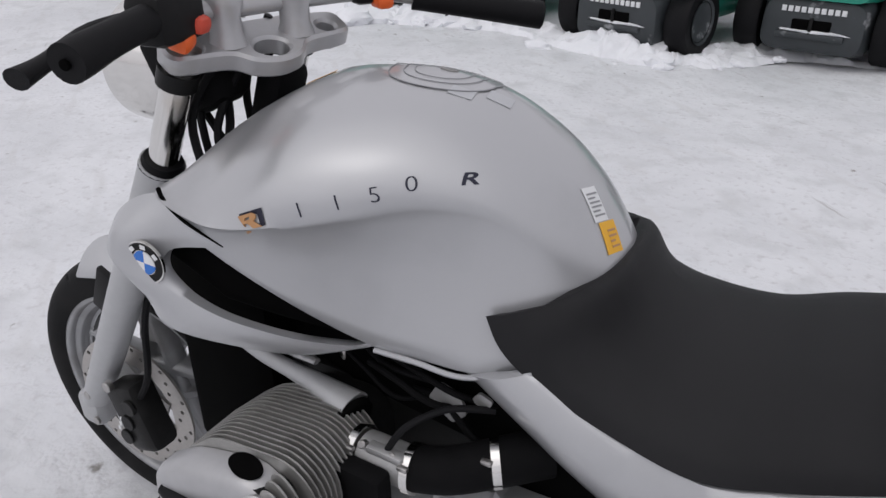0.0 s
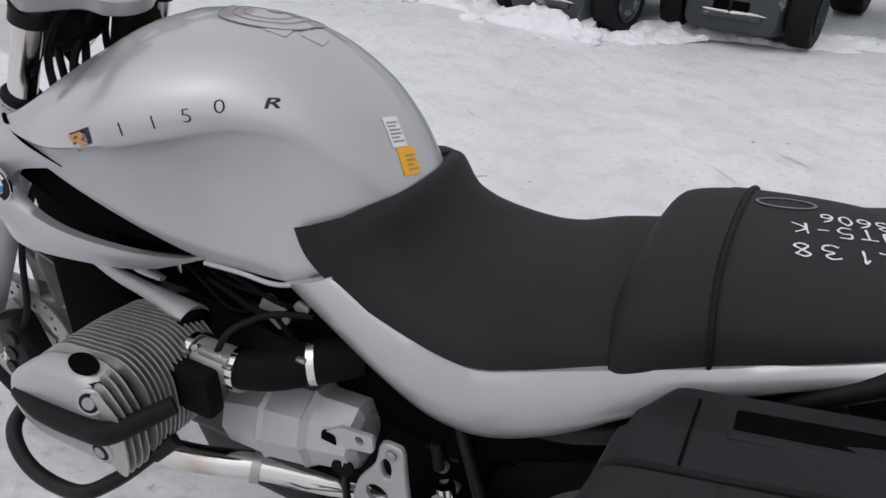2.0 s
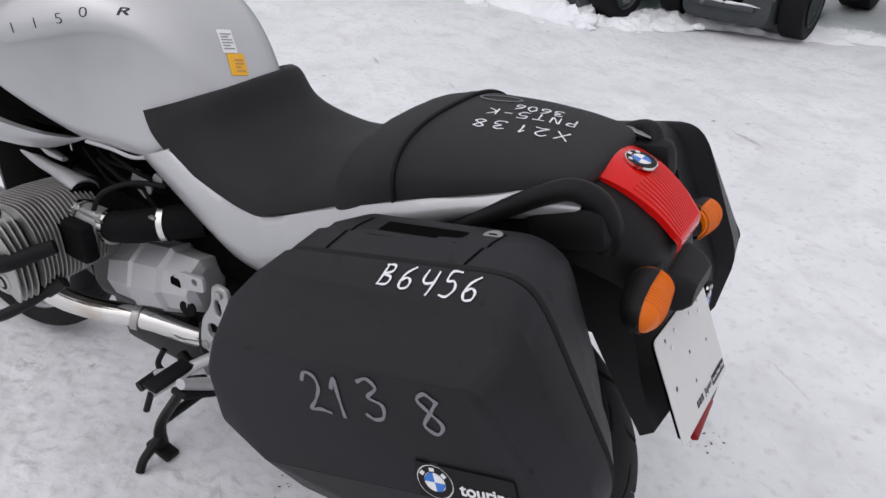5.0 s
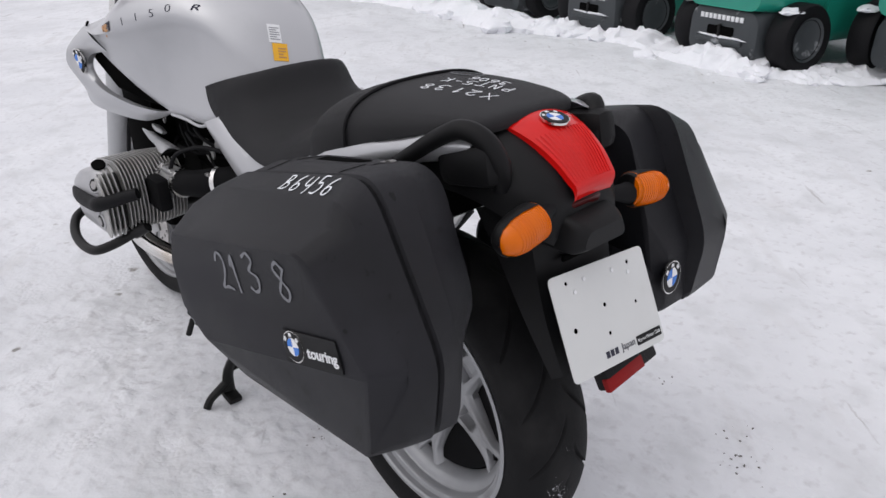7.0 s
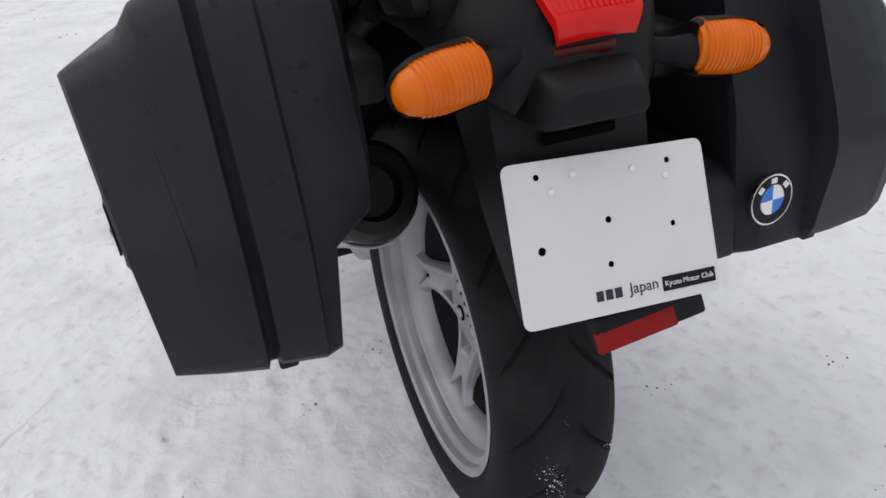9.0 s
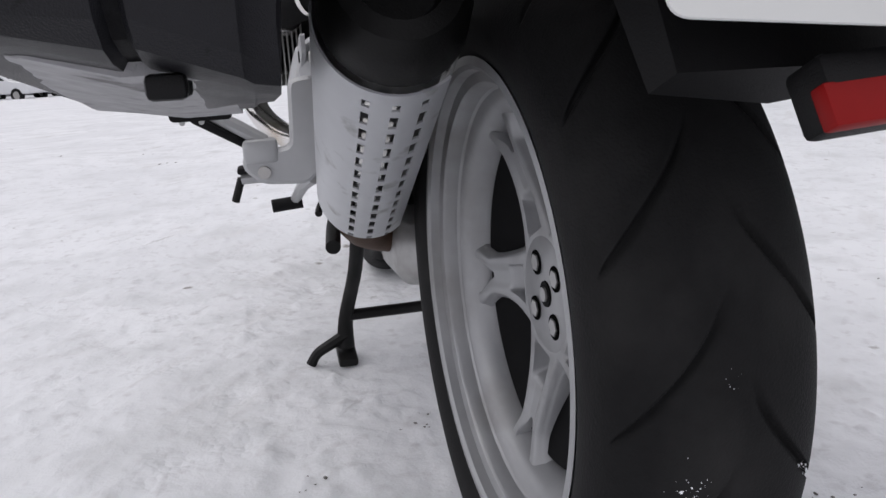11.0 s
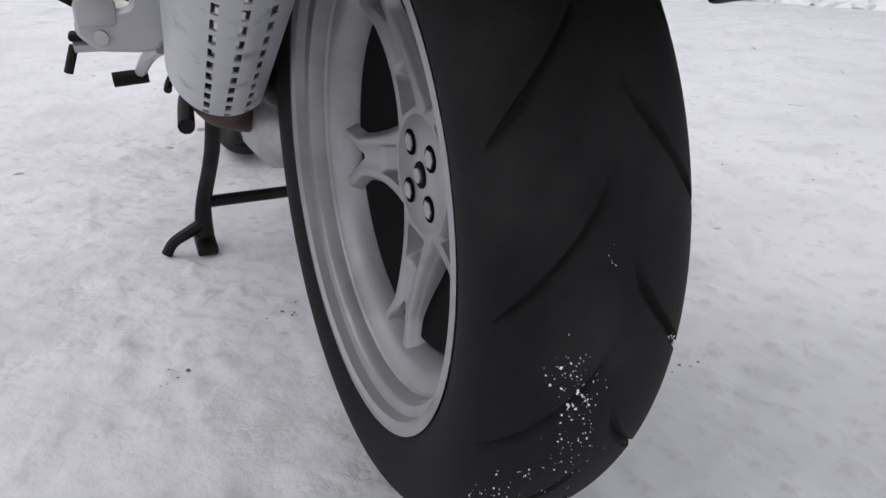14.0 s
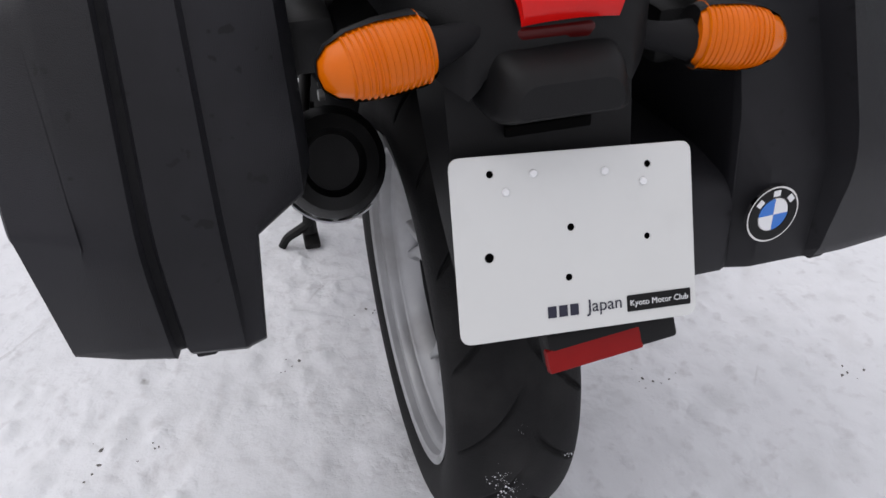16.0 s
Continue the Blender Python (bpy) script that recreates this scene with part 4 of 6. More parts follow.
def side_panel():
    rows = []
    for xt, zt, xl, zl, hw in PANEL:
        ring = []
        for k in range(9):
            t = k / 8
            ring.append(Vector((xt + (xl - xt) * t, -hw - 0.016 * math.sin(math.pi * t) + 0.012 * t * t, zt + (zl - zt) * t)))
        ring += [p + Vector((0, 0.016, 0)) for p in reversed(ring)]
        rows.append(ring)
    return loft(dense(rows, 4))


for side in (1, -1):
    part("side_panel", side_panel() if side > 0 else mirrored(side_panel()), SILVER, bike, "silver side panel", degrees=60)

# tail: black body, red lamp, grab rails
tail_rows = shell_rows([(0.10, 0.79, 0.10, 0.880, 0.122), (0.17, 0.795, 0.17, 0.882, 0.124), (0.215, 0.79, 0.215, 0.872, 0.120), (0.255, 0.775, 0.255, 0.852, 0.108), (0.285, 0.755, 0.285, 0.826, 0.090), (0.305, 0.742, 0.300, 0.792, 0.070)], 15, 0.8, 0.5)
part("tail_body", loft(dense(thicken(tail_rows), 4)), PLASTIC, bike, "matt black tail", degrees=60)


def lens():
    rows = []
    for x, z, hw in ((0.168, 0.880, 0.060), (0.205, 0.878, 0.061), (0.242, 0.866, 0.056), (0.276, 0.846, 0.050), (0.298, 0.826, 0.045), (0.307, 0.816, 0.042), (0.307, 0.802, 0.039)):
        crown = 0.012 - 0.010 * max(0.0, (x - 0.25) / 0.057)
        top = [Vector((x, 0.010 + hw * (k / 6 - 1), z + crown * (1 - (k / 6 - 1) ** 2))) for k in range(13)]
        rows.append(top + [p + Vector((-0.004, 0, -0.008)) for p in reversed(top)])
    return loft(dense(rows, 4))


lamp = part("tail_lamp", lens(), RED, bike, "ribbed red tail lamp lens", keep="lamp", degrees=60)
for k in range(14):
    y = -0.042 + 0.0065 * k
    track = []
    for j in range(8):
        px, pz = 0.247 + 0.0080 * j, 0.879 - 0.0085 * j
        hit = SURFACES["lamp"].ray_cast((px + 0.1, 0.008 + y * (1.12 - 0.04 * j), pz + 0.1), (-0.7, 0, -0.7), 0.3)[0]
        if hit is not None:
            track.append(hit)
    if len(track) > 2:
        part("rib", tube(track, 0.0019, 6, 2), RED, lamp)
part("lower_lens", rbox((0.286, 0.000, 0.785), (0.03, 0.066, 0.024), 0.006, pose(0, 0, 0, 0, 20)), RED_DEEP, lamp)
emblem((0.228, 0.010, 0.8850), (0.20, 0.0, 0.98), (-0.98, 0, 0.20), 0.0215, lamp)
for s in (-1, 1):
    low = 0.012 if s > 0 else 0.0
    rail = part("grab_rail", tube([(0.020, s * 0.150, 0.765), (0.064, s * 0.155, 0.810), (0.120, s * 0.150, 0.850 - low), (0.172, s * 0.143, 0.884 - low), (0.200, s * 0.134, 0.893 - low), (0.226 - low, s * 0.122, 0.880 - low), (0.242 - low, s * 0.112, 0.850), (0.238 - low, s * 0.104, 0.815)], [0.011, 0.011, 0.012, 0.013, 0.014, 0.015, 0.015, 0.014], 12), PLASTIC, bike, "black grab rail")
    part("rail_boss", rbox((0.195, s * 0.118, 0.842), (0.105, 0.045, 0.062), 0.018, pose(0, 0, 0, 0, -12)), PLASTIC, rail)


def indicator(x, y, z, s):
    """A tapered amber lamp on a black stalk; s: the side it points to."""
    prof = [(0.0, 0.044), (0.010, 0.042), (0.018, 0.034), (0.024, 0.018), (0.0265, -0.004), (0.026, -0.030), (0.022, -0.038), (0.0, -0.040)]
    m = Matrix.Translation((x, y, z)) @ pose(0, 0, 0, -6 * s, 0, -8 * s) @ Matrix.Diagonal((1.0, s, 1.0, 1))
    bm = revolve(prof, m, 28)
    ind = part("indicator", bm, AMBER, bike, "amber indicator lamp", degrees=50)
    for k in range(13):
        h = -0.034 + 0.0046 * k
        r_ = 0.0262 if h < 0 else 0.0262 - 0.0028 * (h / 0.018) ** 1.6
        part("rib", revolve([(r_ - 0.001, h), (r_ + 0.0009, h + 0.0014), (r_ + 0.0009, h + 0.0020), (r_ - 0.001, h + 0.0034)], m, 28), AMBER, ind)
    shell = revolve([(r_ * 1.05 + 0.0006, h * 1.02) for r_, h in prof], m, 28)
    bmesh.ops.bisect_plane(shell, geom=shell.verts[:] + shell.edges[:] + shell.faces[:], plane_co=(x + 0.008, y, z), plane_no=(1, 0, 0.15), clear_outer=True)
    part("housing", shell, PLASTIC, ind, "black lamp housing")
    part("stalk", tube([(x - 0.004, y - s * 0.036, z), (x - 0.012, y - s * 0.065, z + 0.004), (x - 0.03, y - s * 0.11, z + 0.012)], [0.018, 0.012, 0.012], 12), SOFT, ind)
    return ind


indicator(0.303, -0.137, 0.783, -1)
indicator(0.288, 0.163, 0.760, 1)

# rear mudguard, plate carrier and plate
spots = [((0.17, 0.76), (0.26, 0.80)), ((0.22, 0.70), (0.276, 0.735)), ((0.27, 0.62), (0.304, 0.632)), ((0.32, 0.535), (0.336, 0.545))]
rows = []
for (x0, z0), (x1, z1), hw in ((*spots[0], 0.085), (*spots[1], 0.088), (*spots[2], 0.085), (*spots[3], 0.075)):
    rows.append([Vector((x0, -hw, z0)), Vector((x1, -hw * 0.92, z1)), Vector((x1 + 0.006, 0, z1)), Vector((x1, hw * 0.92, z1)), Vector((x0, hw, z0)), Vector((x0 - 0.01, 0, z0 - 0.01))])
mud = part("rear_mudguard", loft(dense(rows, 4)), PLASTIC, bike, "black rear mudguard", degrees=60)
part("carrier_hood", loft(dense([[Vector((x, y, z)) for y, z in rounded([(-hw, z0), (hw, z0), (hw * 0.8, z1), (-hw * 0.8, z1)], 0.012)] for x, hw, z0, z1 in ((0.23, 0.066, 0.735, 0.785), (0.285, 0.064, 0.730, 0.780), (0.322, 0.058, 0.728, 0.772), (0.338, 0.046, 0.736, 0.762))], 3)), PLASTIC, mud)
part("slot", rbox((0.2955, 0.0, 0.708), (0.006, 0.075, 0.010), 0.002), DARK, mud)
PX, PY = Vector((0.004, 0.216, -0.0150)), Vector((-0.069, 0.004, 0.132))
pm = axes((0.3445, 0.010, 0.6250), PX, PY)
pw, ph = 0.1055, 0.0745
outline = rounded([(-pw, -ph), (pw, -ph), (pw, ph), (-pw, ph)], 0.010, 5)
HOLES = [(-0.072, 0.060, 0.0030), (0.065, 0.058, 0.0030), (-0.006, 0.012, 0.0032), (-0.077, -0.006, 0.0040), (-0.010, -0.029, 0.0030), (0.062, -0.002, 0.0028)]
plate = part("number_plate", slab(outline, 0.0015, pm @ Matrix.Translation((0, 0, 0.004)), [ring2(x, y, r, 12) for x, y, r in HOLES], 0.0004), PLATE, bike, "pale blank metal plate with drilled holes")
part("plate_backing", slab(rounded([(-0.098, -0.07), (0.098, -0.07), (0.098, 0.07), (-0.098, 0.07)], 0.01), 0.004, pm @ Matrix.Translation((0, 0, -0.003))), DARK, plate)
for x, y in ((-0.036, 0.058), (0.026, 0.055), (-0.060, 0.045), (0.060, 0.044)):
    part("rivet", slab(ring2(x, y, 0.0034, 14), 0.0024, pm @ Matrix.Translation((0, 0, 0.0052)), bevel=0.0008), LABEL_WHITE, plate)
front = pm @ Matrix.Translation((0, 0, 0.0056))
for k in range(3):
    part("maker_mark", slab([(-0.0305 + 0.0098 * k, -0.061), (-0.0230 + 0.0098 * k, -0.061), (-0.0230 + 0.0098 * k, -0.0515), (-0.0305 + 0.0098 * k, -0.0515)], 0.0004, front), INK, plate)
part("word", lettering("Japan", 0.0150, front @ Matrix.Translation((0.0205, -0.0555, 0.0003)), 0.0004), INK, plate)
club = part("club_strip", slab(rounded([(0.0405, -0.0645), (0.1000, -0.0645), (0.1000, -0.0505), (0.0405, -0.0505)], 0.001), 0.0005, front), PLASTIC, plate)
part("word", lettering("Kyoto Motor Club", 0.0072, front @ Matrix.Translation((0.0702, -0.0575, 0.0008)), 0.0004), LABEL_WHITE, club)
bar = part("reflector_bar", rbox((0.366, 0.038, 0.535), (0.026, 0.120, 0.034), 0.004, pose(0, 0, 0, 4, -28)), PLASTIC, bike)
part("reflector", rbox((0.3775, 0.020, 0.5310), (0.010, 0.088, 0.021), 0.002, pose(0, 0, 0, 4, -28)), RED_DARK, bar, "red rectangular reflector")


# ---- wheels ----
def tyre_mesh(name, m, radius, half, bead, around, across, cuts, mat, parent, label):
    """A tyre with sickle-shaped grooves cut into its crown."""
    prof = []
    for k in range(across + 1):
        t = -1 + 2 * k / across
        s = abs(t)
        if s < 0.70:
            y = half * (0.25 * s / 0.70 + 0.75 * math.sin(s / 0.70 * radians(90))) * 0.97
            r = radius - (radius - bead) * 0.80 * (1 - math.cos(s / 0.70 * radians(62)))
        else:
            u = (s - 0.70) / 0.30
            y0 = half * 0.97
            r0 = radius - (radius - bead) * 0.80 * (1 - math.cos(radians(62)))
            y = y0 + half * (0.18 * u - 0.29 * u * u)
            r = r0 + (bead - r0) * u
        prof.append((math.copysign(y, t), r, t))
    period = 2 * math.pi / cuts
    verts, faces = [], []
    for i in range(around):
        a = 2 * math.pi * i / around
        for y, r, t in prof:
            deep = 0.0
            s = abs(t)
            if s < 0.62:
                sign = 1 if t > 0 else -1
                for shift, lo, hi, curve in ((0.0, 0.02, 0.61, -0.46), (0.5, 0.26, 0.62, -0.30)):
                    if lo < s < hi:
                        line = period * (shift + (0.5 if sign > 0 else 0.0)) + curve * (s - lo) ** 0.6
                        off = (a - line + period / 2) % period - period / 2
                        slope = curve * 0.6 * max(0.04, s - lo) ** -0.4 * 2.9
                        wide = (0.0024 if shift < 0.3 else 0.0019) / radius * math.sqrt(1 + slope * slope)
                        deep = max(deep, 0.0060 * max(0.0, 1 - (off / wide) ** 2) * min(1, (s - lo) * 12) * min(1, (hi - s) * 12))
            rr = r - deep
            verts.append(m @ Vector((rr * math.cos(a), y, rr * math.sin(a))))
    w = len(prof)
    for i in range(around):
        j = (i + 1) % around
        for k in range(w - 1):
            faces.append((i * w + k, i * w + k + 1, j * w + k + 1, j * w + k))
    me = bpy.data.meshes.new(name)
    me.from_pydata(verts, [], faces)
    me.polygons.foreach_set("use_smooth", [True] * len(faces))
    me.materials.append(mat)
    me.update()
    ob = new(name, me)
    ob.parent = parent
    if parent.type == "EMPTY":
        ob.matrix_parent_inverse = parent.matrix_basis.inverted()
    if label:
        ob["label"] = label
    return ob


def rim_mesh(m, hw, deep):
    """The barrel: a stepped lip outside, a drop centre inside."""
    out = [(0.2245, -hw - 0.0005), (0.2205, -hw + 0.003), (0.2185, -hw + 0.013), (0.2090, -hw + 0.0155), (0.2065, -hw + 0.019), (0.2045, -hw + 0.034), (0.1950, -hw + 0.038), (deep + 0.008, -hw + 0.046), (deep, -hw + 0.068)]
    back = [(r, -h) for r, h in reversed(out)]
    inner = [(0.2325, -hw)] + out + back + [(0.2325, hw)]
    shell = inner + [(0.222, hw - 0.010), (deep + 0.012, 0.02), (deep + 0.012, -0.02), (0.222, -hw + 0.010)]
    return revolve(shell, m, 96, True)


def spoke(m, angle, face, rim_face, deep, hub_r):
    """A broad cast spoke: two ribs with a shallow web, a pocket at the hub and a gap between the ribs at the rim."""
    def at(r, o, y):
        return m @ Vector((r * math.cos(angle) - o * math.sin(angle), y, r * math.sin(angle) + o * math.cos(angle)))
    def ramp(v, lo, hi):
        k = max(0.0, min(1.0, (v - lo) / (hi - lo)))
        return k * k * (3 - 2 * k)
    r0, r1 = hub_r * 0.72, deep + 0.004
    rows = []
    for i in range(45):
        t = i / 44
        r = r0 + (r1 - r0) * t
        half = 0.0270 + 0.026 * (1 - t) ** 2.6 + 0.014 * ramp(t, 0.76, 1.0) - 0.002 * math.sin(math.pi * t)
        mid = -0.005 * math.sin(math.pi * t)
        ring = []
        for k in range(37):
            u = -1 + k / 18
            a = abs(u)
            y = face + (rim_face - face) * t * t
            y += 0.010 * ramp(a, 0.72, 1.0) ** 1.6  # rounded flanks
            y += 0.0030 * (1 - ramp(a, 0.20, 0.62)) * ramp(t, 0.18, 0.30)  # web between the ribs
            y += 0.018 * (1 - ramp(a, 0.42, 0.50)) * ramp(t, 0.15, 0.18) * (1 - ramp(t, 0.36, 0.46))  # pocket
            y += 0.026 * (1 - ramp(abs(u + 0.04), 0.02 + 0.34 * ramp(t, 0.74, 0.98), 0.12 + 0.40 * ramp(t, 0.74, 0.98))) * ramp(t, 0.76, 0.80)  # gap at the rim
            ring.append(at(r, mid + u * half, y))
        back = face + (rim_face - face) * t * t + 0.040
        rows.append(ring + [at(r, mid + half * 1.04, back), at(r, mid - half * 1.04, back)])
    return loft(rows)


rw = Matrix.Translation((0, -0.005, 0.322))
rear = part("rear_wheel", rim_mesh(rw, 0.071, 0.178), RIM, bike, "silver cast rear wheel with five broad ribbed spokes", degrees=30)
tyre_mesh("tyre", rw @ Matrix.Translation((0, -0.002, 0)), 0.319, 0.077, 0.231, 1700, 130, 18, RUBBER, rear, "wide black tyre with curved grooves and ice specks")
face = -0.002
for k in range(5):
    part("spoke", spoke(rw, radians(-98 + 72 * k), face, -0.022, 0.180, 0.060), RIM, rear, degrees=50)
part("hub", revolve([(0.0, face + 0.001), (0.057, face - 0.001), (0.064, face + 0.004), (0.066, face + 0.05), (0, face + 0.05)], rw, 40), RIM, rear)
for k in range(4):
    q = radians(131 + 90 * k)
    at = rw @ Vector((0.0355 * math.cos(q), face - 0.0005, 0.0355 * math.sin(q)))
    part("bolt_recess", disc(at, (0, -1, 0), 0.0128, 0.0012, 24), DARK, rear)
    part("wheel_bolt", disc(at + Vector((0, -0.0004, 0)), (0, -1, 0), 0.0092, 0.0024, 6), CAST, rear)
part("hub_centre", revolve([(0.0, face - 0.0012), (0.013, face - 0.0012), (0.014, face + 0.003)], rw, 24), MATT, rear)
part("centre_bolt", disc(rw @ Vector((0, face - 0.001, 0)), (0, -1, 0), 0.0075, 0.003, 14), CAST, rear)
# added dark cone behind the spokes: makes the gaps between them look shaded
part("brake_rotor", revolve([(0.050, 0.028), (0.110, 0.016), (0.172, -0.006), (0.177, 0.0), (0.176, 0.030), (0.060, 0.060)], rw, 64), MATT, rear, "dark cone behind the spokes for drive parts and shaded gaps")
ice = bmesh.new()
rnd = random.Random(12)
for ca, cy, n_, spread in ((0.15, -0.010, 8, 0.010), (-0.07, -0.034, 40, 0.022), (-0.12, -0.028, 40, 0.030), (-0.16, -0.018, 40, 0.03), (-0.28, -0.020, 30, 0.03), (-0.36, -0.03, 26, 0.05), (-0.48, -0.055, 40, 0.05), (-0.10, 0.052, 40, 0.02), (-0.42, 0.01, 30, 0.05)):
    for k in range(n_):
        q, y = rnd.gauss(ca, spread), max(-0.07, min(0.06, rnd.gauss(cy, spread * 0.28)))
        r = 0.3188 - 0.0704 * (1 - math.cos(1.082 * min(1, abs(y + 0.005) / 0.0786 * 0.84)))
        s = 0.0002 + 0.0006 * rnd.random() ** 2
        bit = bmesh.new()
        bmesh.ops.create_icosphere(bit, subdivisions=1, radius=1)
        bmesh.ops.transform(bit, matrix=rw @ Matrix.Translation((r * math.cos(q), y, r * math.sin(q))) @ pose(0, 0, 0, rnd.uniform(0, 180), rnd.uniform(0, 180), 0) @ Matrix.Diagonal((s * rnd.uniform(0.6, 2.4), s, s * rnd.uniform(0.5, 1.6), 1)), verts=bit.verts)
        add(ice, bit)
tagged(part("ice_specks", ice, SNOW_CLEAN, rear), kind="stuff")

fw = Matrix.Translation((-1.362, 0.030, 0.276)) @ pose(0, 0, 0, 0, 0, 4)
front_wheel = part("front_wheel", rim_mesh(fw, 0.050, 0.190), RIM, bike, "silver cast front wheel", degrees=50)
tyre_mesh("tyre", fw, 0.302, 0.060, 0.231, 400, 40, 18, RUBBER, front_wheel, "black front tyre")
for k in range(5):
    part("spoke", spoke(fw, radians(20 + 72 * k), -0.01, -0.02, 0.192, 0.045), RIM, front_wheel, degrees=60)
part("hub", revolve([(0.0, -0.05), (0.03, -0.05), (0.045, -0.03), (0.045, 0.03), (0.03, 0.05), (0, 0.05)], fw, 32), RIM, front_wheel)
for s in (-1, 1):
    md = fw @ Matrix.Translation((0, s * 0.078, 0)) @ pose(0, 0, 0, 90)
    holes = [ring2(r * math.cos(a), r * math.sin(a), 0.0048, 8) for i in range(36) for r, a in ((0.118 + 0.012 * (i % 3), 2 * math.pi * i / 36),)]
    rotor = part("brake_disc", slab(ring2(0, 0, 0.150, 64), 0.005, md @ Matrix.Translation((0, 0, -0.0025)), [ring2(0, 0, 0.102, 40)] + holes), DISC, front_wheel, "drilled steel brake disc")
    part("carrier", slab([(r * math.cos(a), r * math.sin(a)) for i in range(20) for r, a in (((0.106 if i % 2 else 0.085), 2 * math.pi * i / 20),)], 0.006, md, [ring2(0, 0, 0.045, 20)]), CAST, rotor)

# telescopic legs, yokes and calliper
leg_top, leg_mid, leg_low = Vector((-0.962, -0.124, 1.030)), Vector((-1.020, -0.131, 0.894)), Vector((-1.395, -0.104, 0.315))
for s in (-1, 1):
    def sd(p, s=s):
        return Vector((p[0], p[1] if s < 0 else -p[1] - 0.02, p[2]))
    fork = part("fork_leg", tube([sd(leg_mid), sd(leg_mid.lerp(leg_low, 0.5)), sd(leg_low)], [0.031, 0.030, 0.027], 20, 4), SILVER_FLAT, bike, "silver lower fork leg")
    part("stanchion", tube([sd(leg_top + (leg_top - leg_mid) * 0.12), sd(leg_mid)], 0.0205, 20, 1), CHROME, fork, "chromed fork tube")
    part("dust_seal", tube([sd(leg_mid + (leg_top - leg_mid) * 0.05), sd(leg_mid + (leg_low - leg_mid) * 0.010)], [0.0265, 0.0315], 20, 1), SOFT, fork)
    part("tube_clamp_ring", tube([sd(leg_top - (leg_top - leg_mid) * 0.02), sd(leg_top - (leg_top - leg_mid) * 0.17)], 0.0262, 20, 1), BLACK, fork)
    foot = sd(leg_low)
    part("axle_clamp", rbox((foot.x - 0.005, foot.y, foot.z - 0.02), (0.06, 0.05, 0.075), 0.016), SILVER_FLAT, fork)
    for dx, dz in ((0.018, 0.03), (0.025, -0.03)):
        part("bolt", disc((foot.x + dx, foot.y + s * 0.024, foot.z + dz), (0, s, 0), 0.009, 0.006, 12), STEEL, fork)
    cal = part("brake_calliper", rbox((-1.245, foot.y + s * 0.008, 0.345), (0.085, 0.06, 0.145), 0.018, pose(0, 0, 0, 0, -20)), BLACK, fork, "black brake calliper")
    for dz in (-0.035, 0.0, 0.035):
        part("piston_cap", disc((-1.245 + dz * 0.35, foot.y + s * 0.037, 0.345 + dz * 1.1), (0, s, 0), 0.016, 0.006, 16), BLACK, cal)
    for k in range(3):
        part("maker_mark", rbox((-1.277 + 0.006 * k, foot.y + s * 0.038, 0.318 + 0.013 * k), (0.008, 0.003, 0.009), 0.001), LABEL_WHITE, cal)
    part("brake_hose", tube([(-1.22, foot.y + s * 0.02, 0.40), (-1.18, foot.y + s * 0.02, 0.47), (-1.17, foot.y, 0.60), (-1.06, foot.y - s * 0.02, 0.80)], 0.006, 8), SOFT, cal)
    part("caliper_bolt", disc((-1.285, foot.y + s * 0.03, 0.41), (0, s, 0), 0.011, 0.012, 12), STEEL, cal)
# front mudguard
rows = []
for k in range(9):
    a = radians(25 + 82 * k / 8)
    ring = []
    for i in range(11):
        t = -1 + 2 * i / 10
        r = 0.335 - 0.045 * t * t
        ring.append(fw @ Vector((r * math.cos(a), 0.078 * t, r * math.sin(a))))
    ring += [fw @ ((fw.inverted() @ p) * 0.985) for p in reversed(ring)]
    rows.append(ring)
part("front_mudguard", loft(rows), SILVER, bike, "silver front mudguard", degrees=60)
part("mudguard_stay", rbox((-1.33, -0.07, 0.560), (0.05, 0.012, 0.10), 0.004, pose(0, 0, 0, 0, 25)), PLASTIC, bike)

# upper yoke, bars and controls
ym = axes((-0.930, -0.018, 1.030), (0.30, 0.95, 0.0), (-0.86, 0.27, 0.35))
yoke_out = rounded([(-0.132, -0.024), (-0.09, -0.026), (-0.052, -0.030), (-0.036, -0.054), (0.0, -0.064), (0.036, -0.054), (0.052, -0.030), (0.09, -0.026), (0.132, -0.024), (0.132, 0.026), (0.06, 0.036), (-0.06, 0.036), (-0.132, 0.026)], 0.018, 4)
yoke = part("upper_yoke", slab(yoke_out, 0.028, ym, [ring2(0, -0.030, 0.024, 24, 0.020), ring2(-0.098, -0.006, 0.013, 16), ring2(0.098, -0.006, 0.013, 16)], 0.004), COVER, bike, "cast silver upper fork yoke")
for s in (-1, 1):
    c = ym @ Vector((s * 0.050, -0.008, 0.026))
    riser = part("bar_riser", loft([[c + Vector((0.022 * z + x, 0.3 * x + y, z)) for x, y in rounded([(-w, -w), (w, -w), (w, w), (-w, w)], w * 0.8, 4)] for z, w in ((-0.004, 0.020), (0.0, 0.019), (0.014, 0.0155), (0.034, 0.0155), (0.046, 0.019), (0.056, 0.019), (0.060, 0.0165))]), COVER, yoke)
    part("clamp_bolt", disc(c + Vector((0.002, 0, 0.0600)), (0.1, 0, 1), 0.0105, 0.002, 20), DARK, riser)
    part("clamp_bolt", disc(c + Vector((0.002, 0, 0.0605)), (0.1, 0, 1), 0.0075, 0.003, 6), STEEL, riser)
part("ignition_lock", revolve([(0.0, 0.002), (0.015, 0.003), (0.021, 0.0), (0.021, -0.03)], Matrix.Translation(ym @ Vector((-0.02, 0.045, 0.065))) @ pose(0, 0, 0, 75), 24), CHROME, yoke)
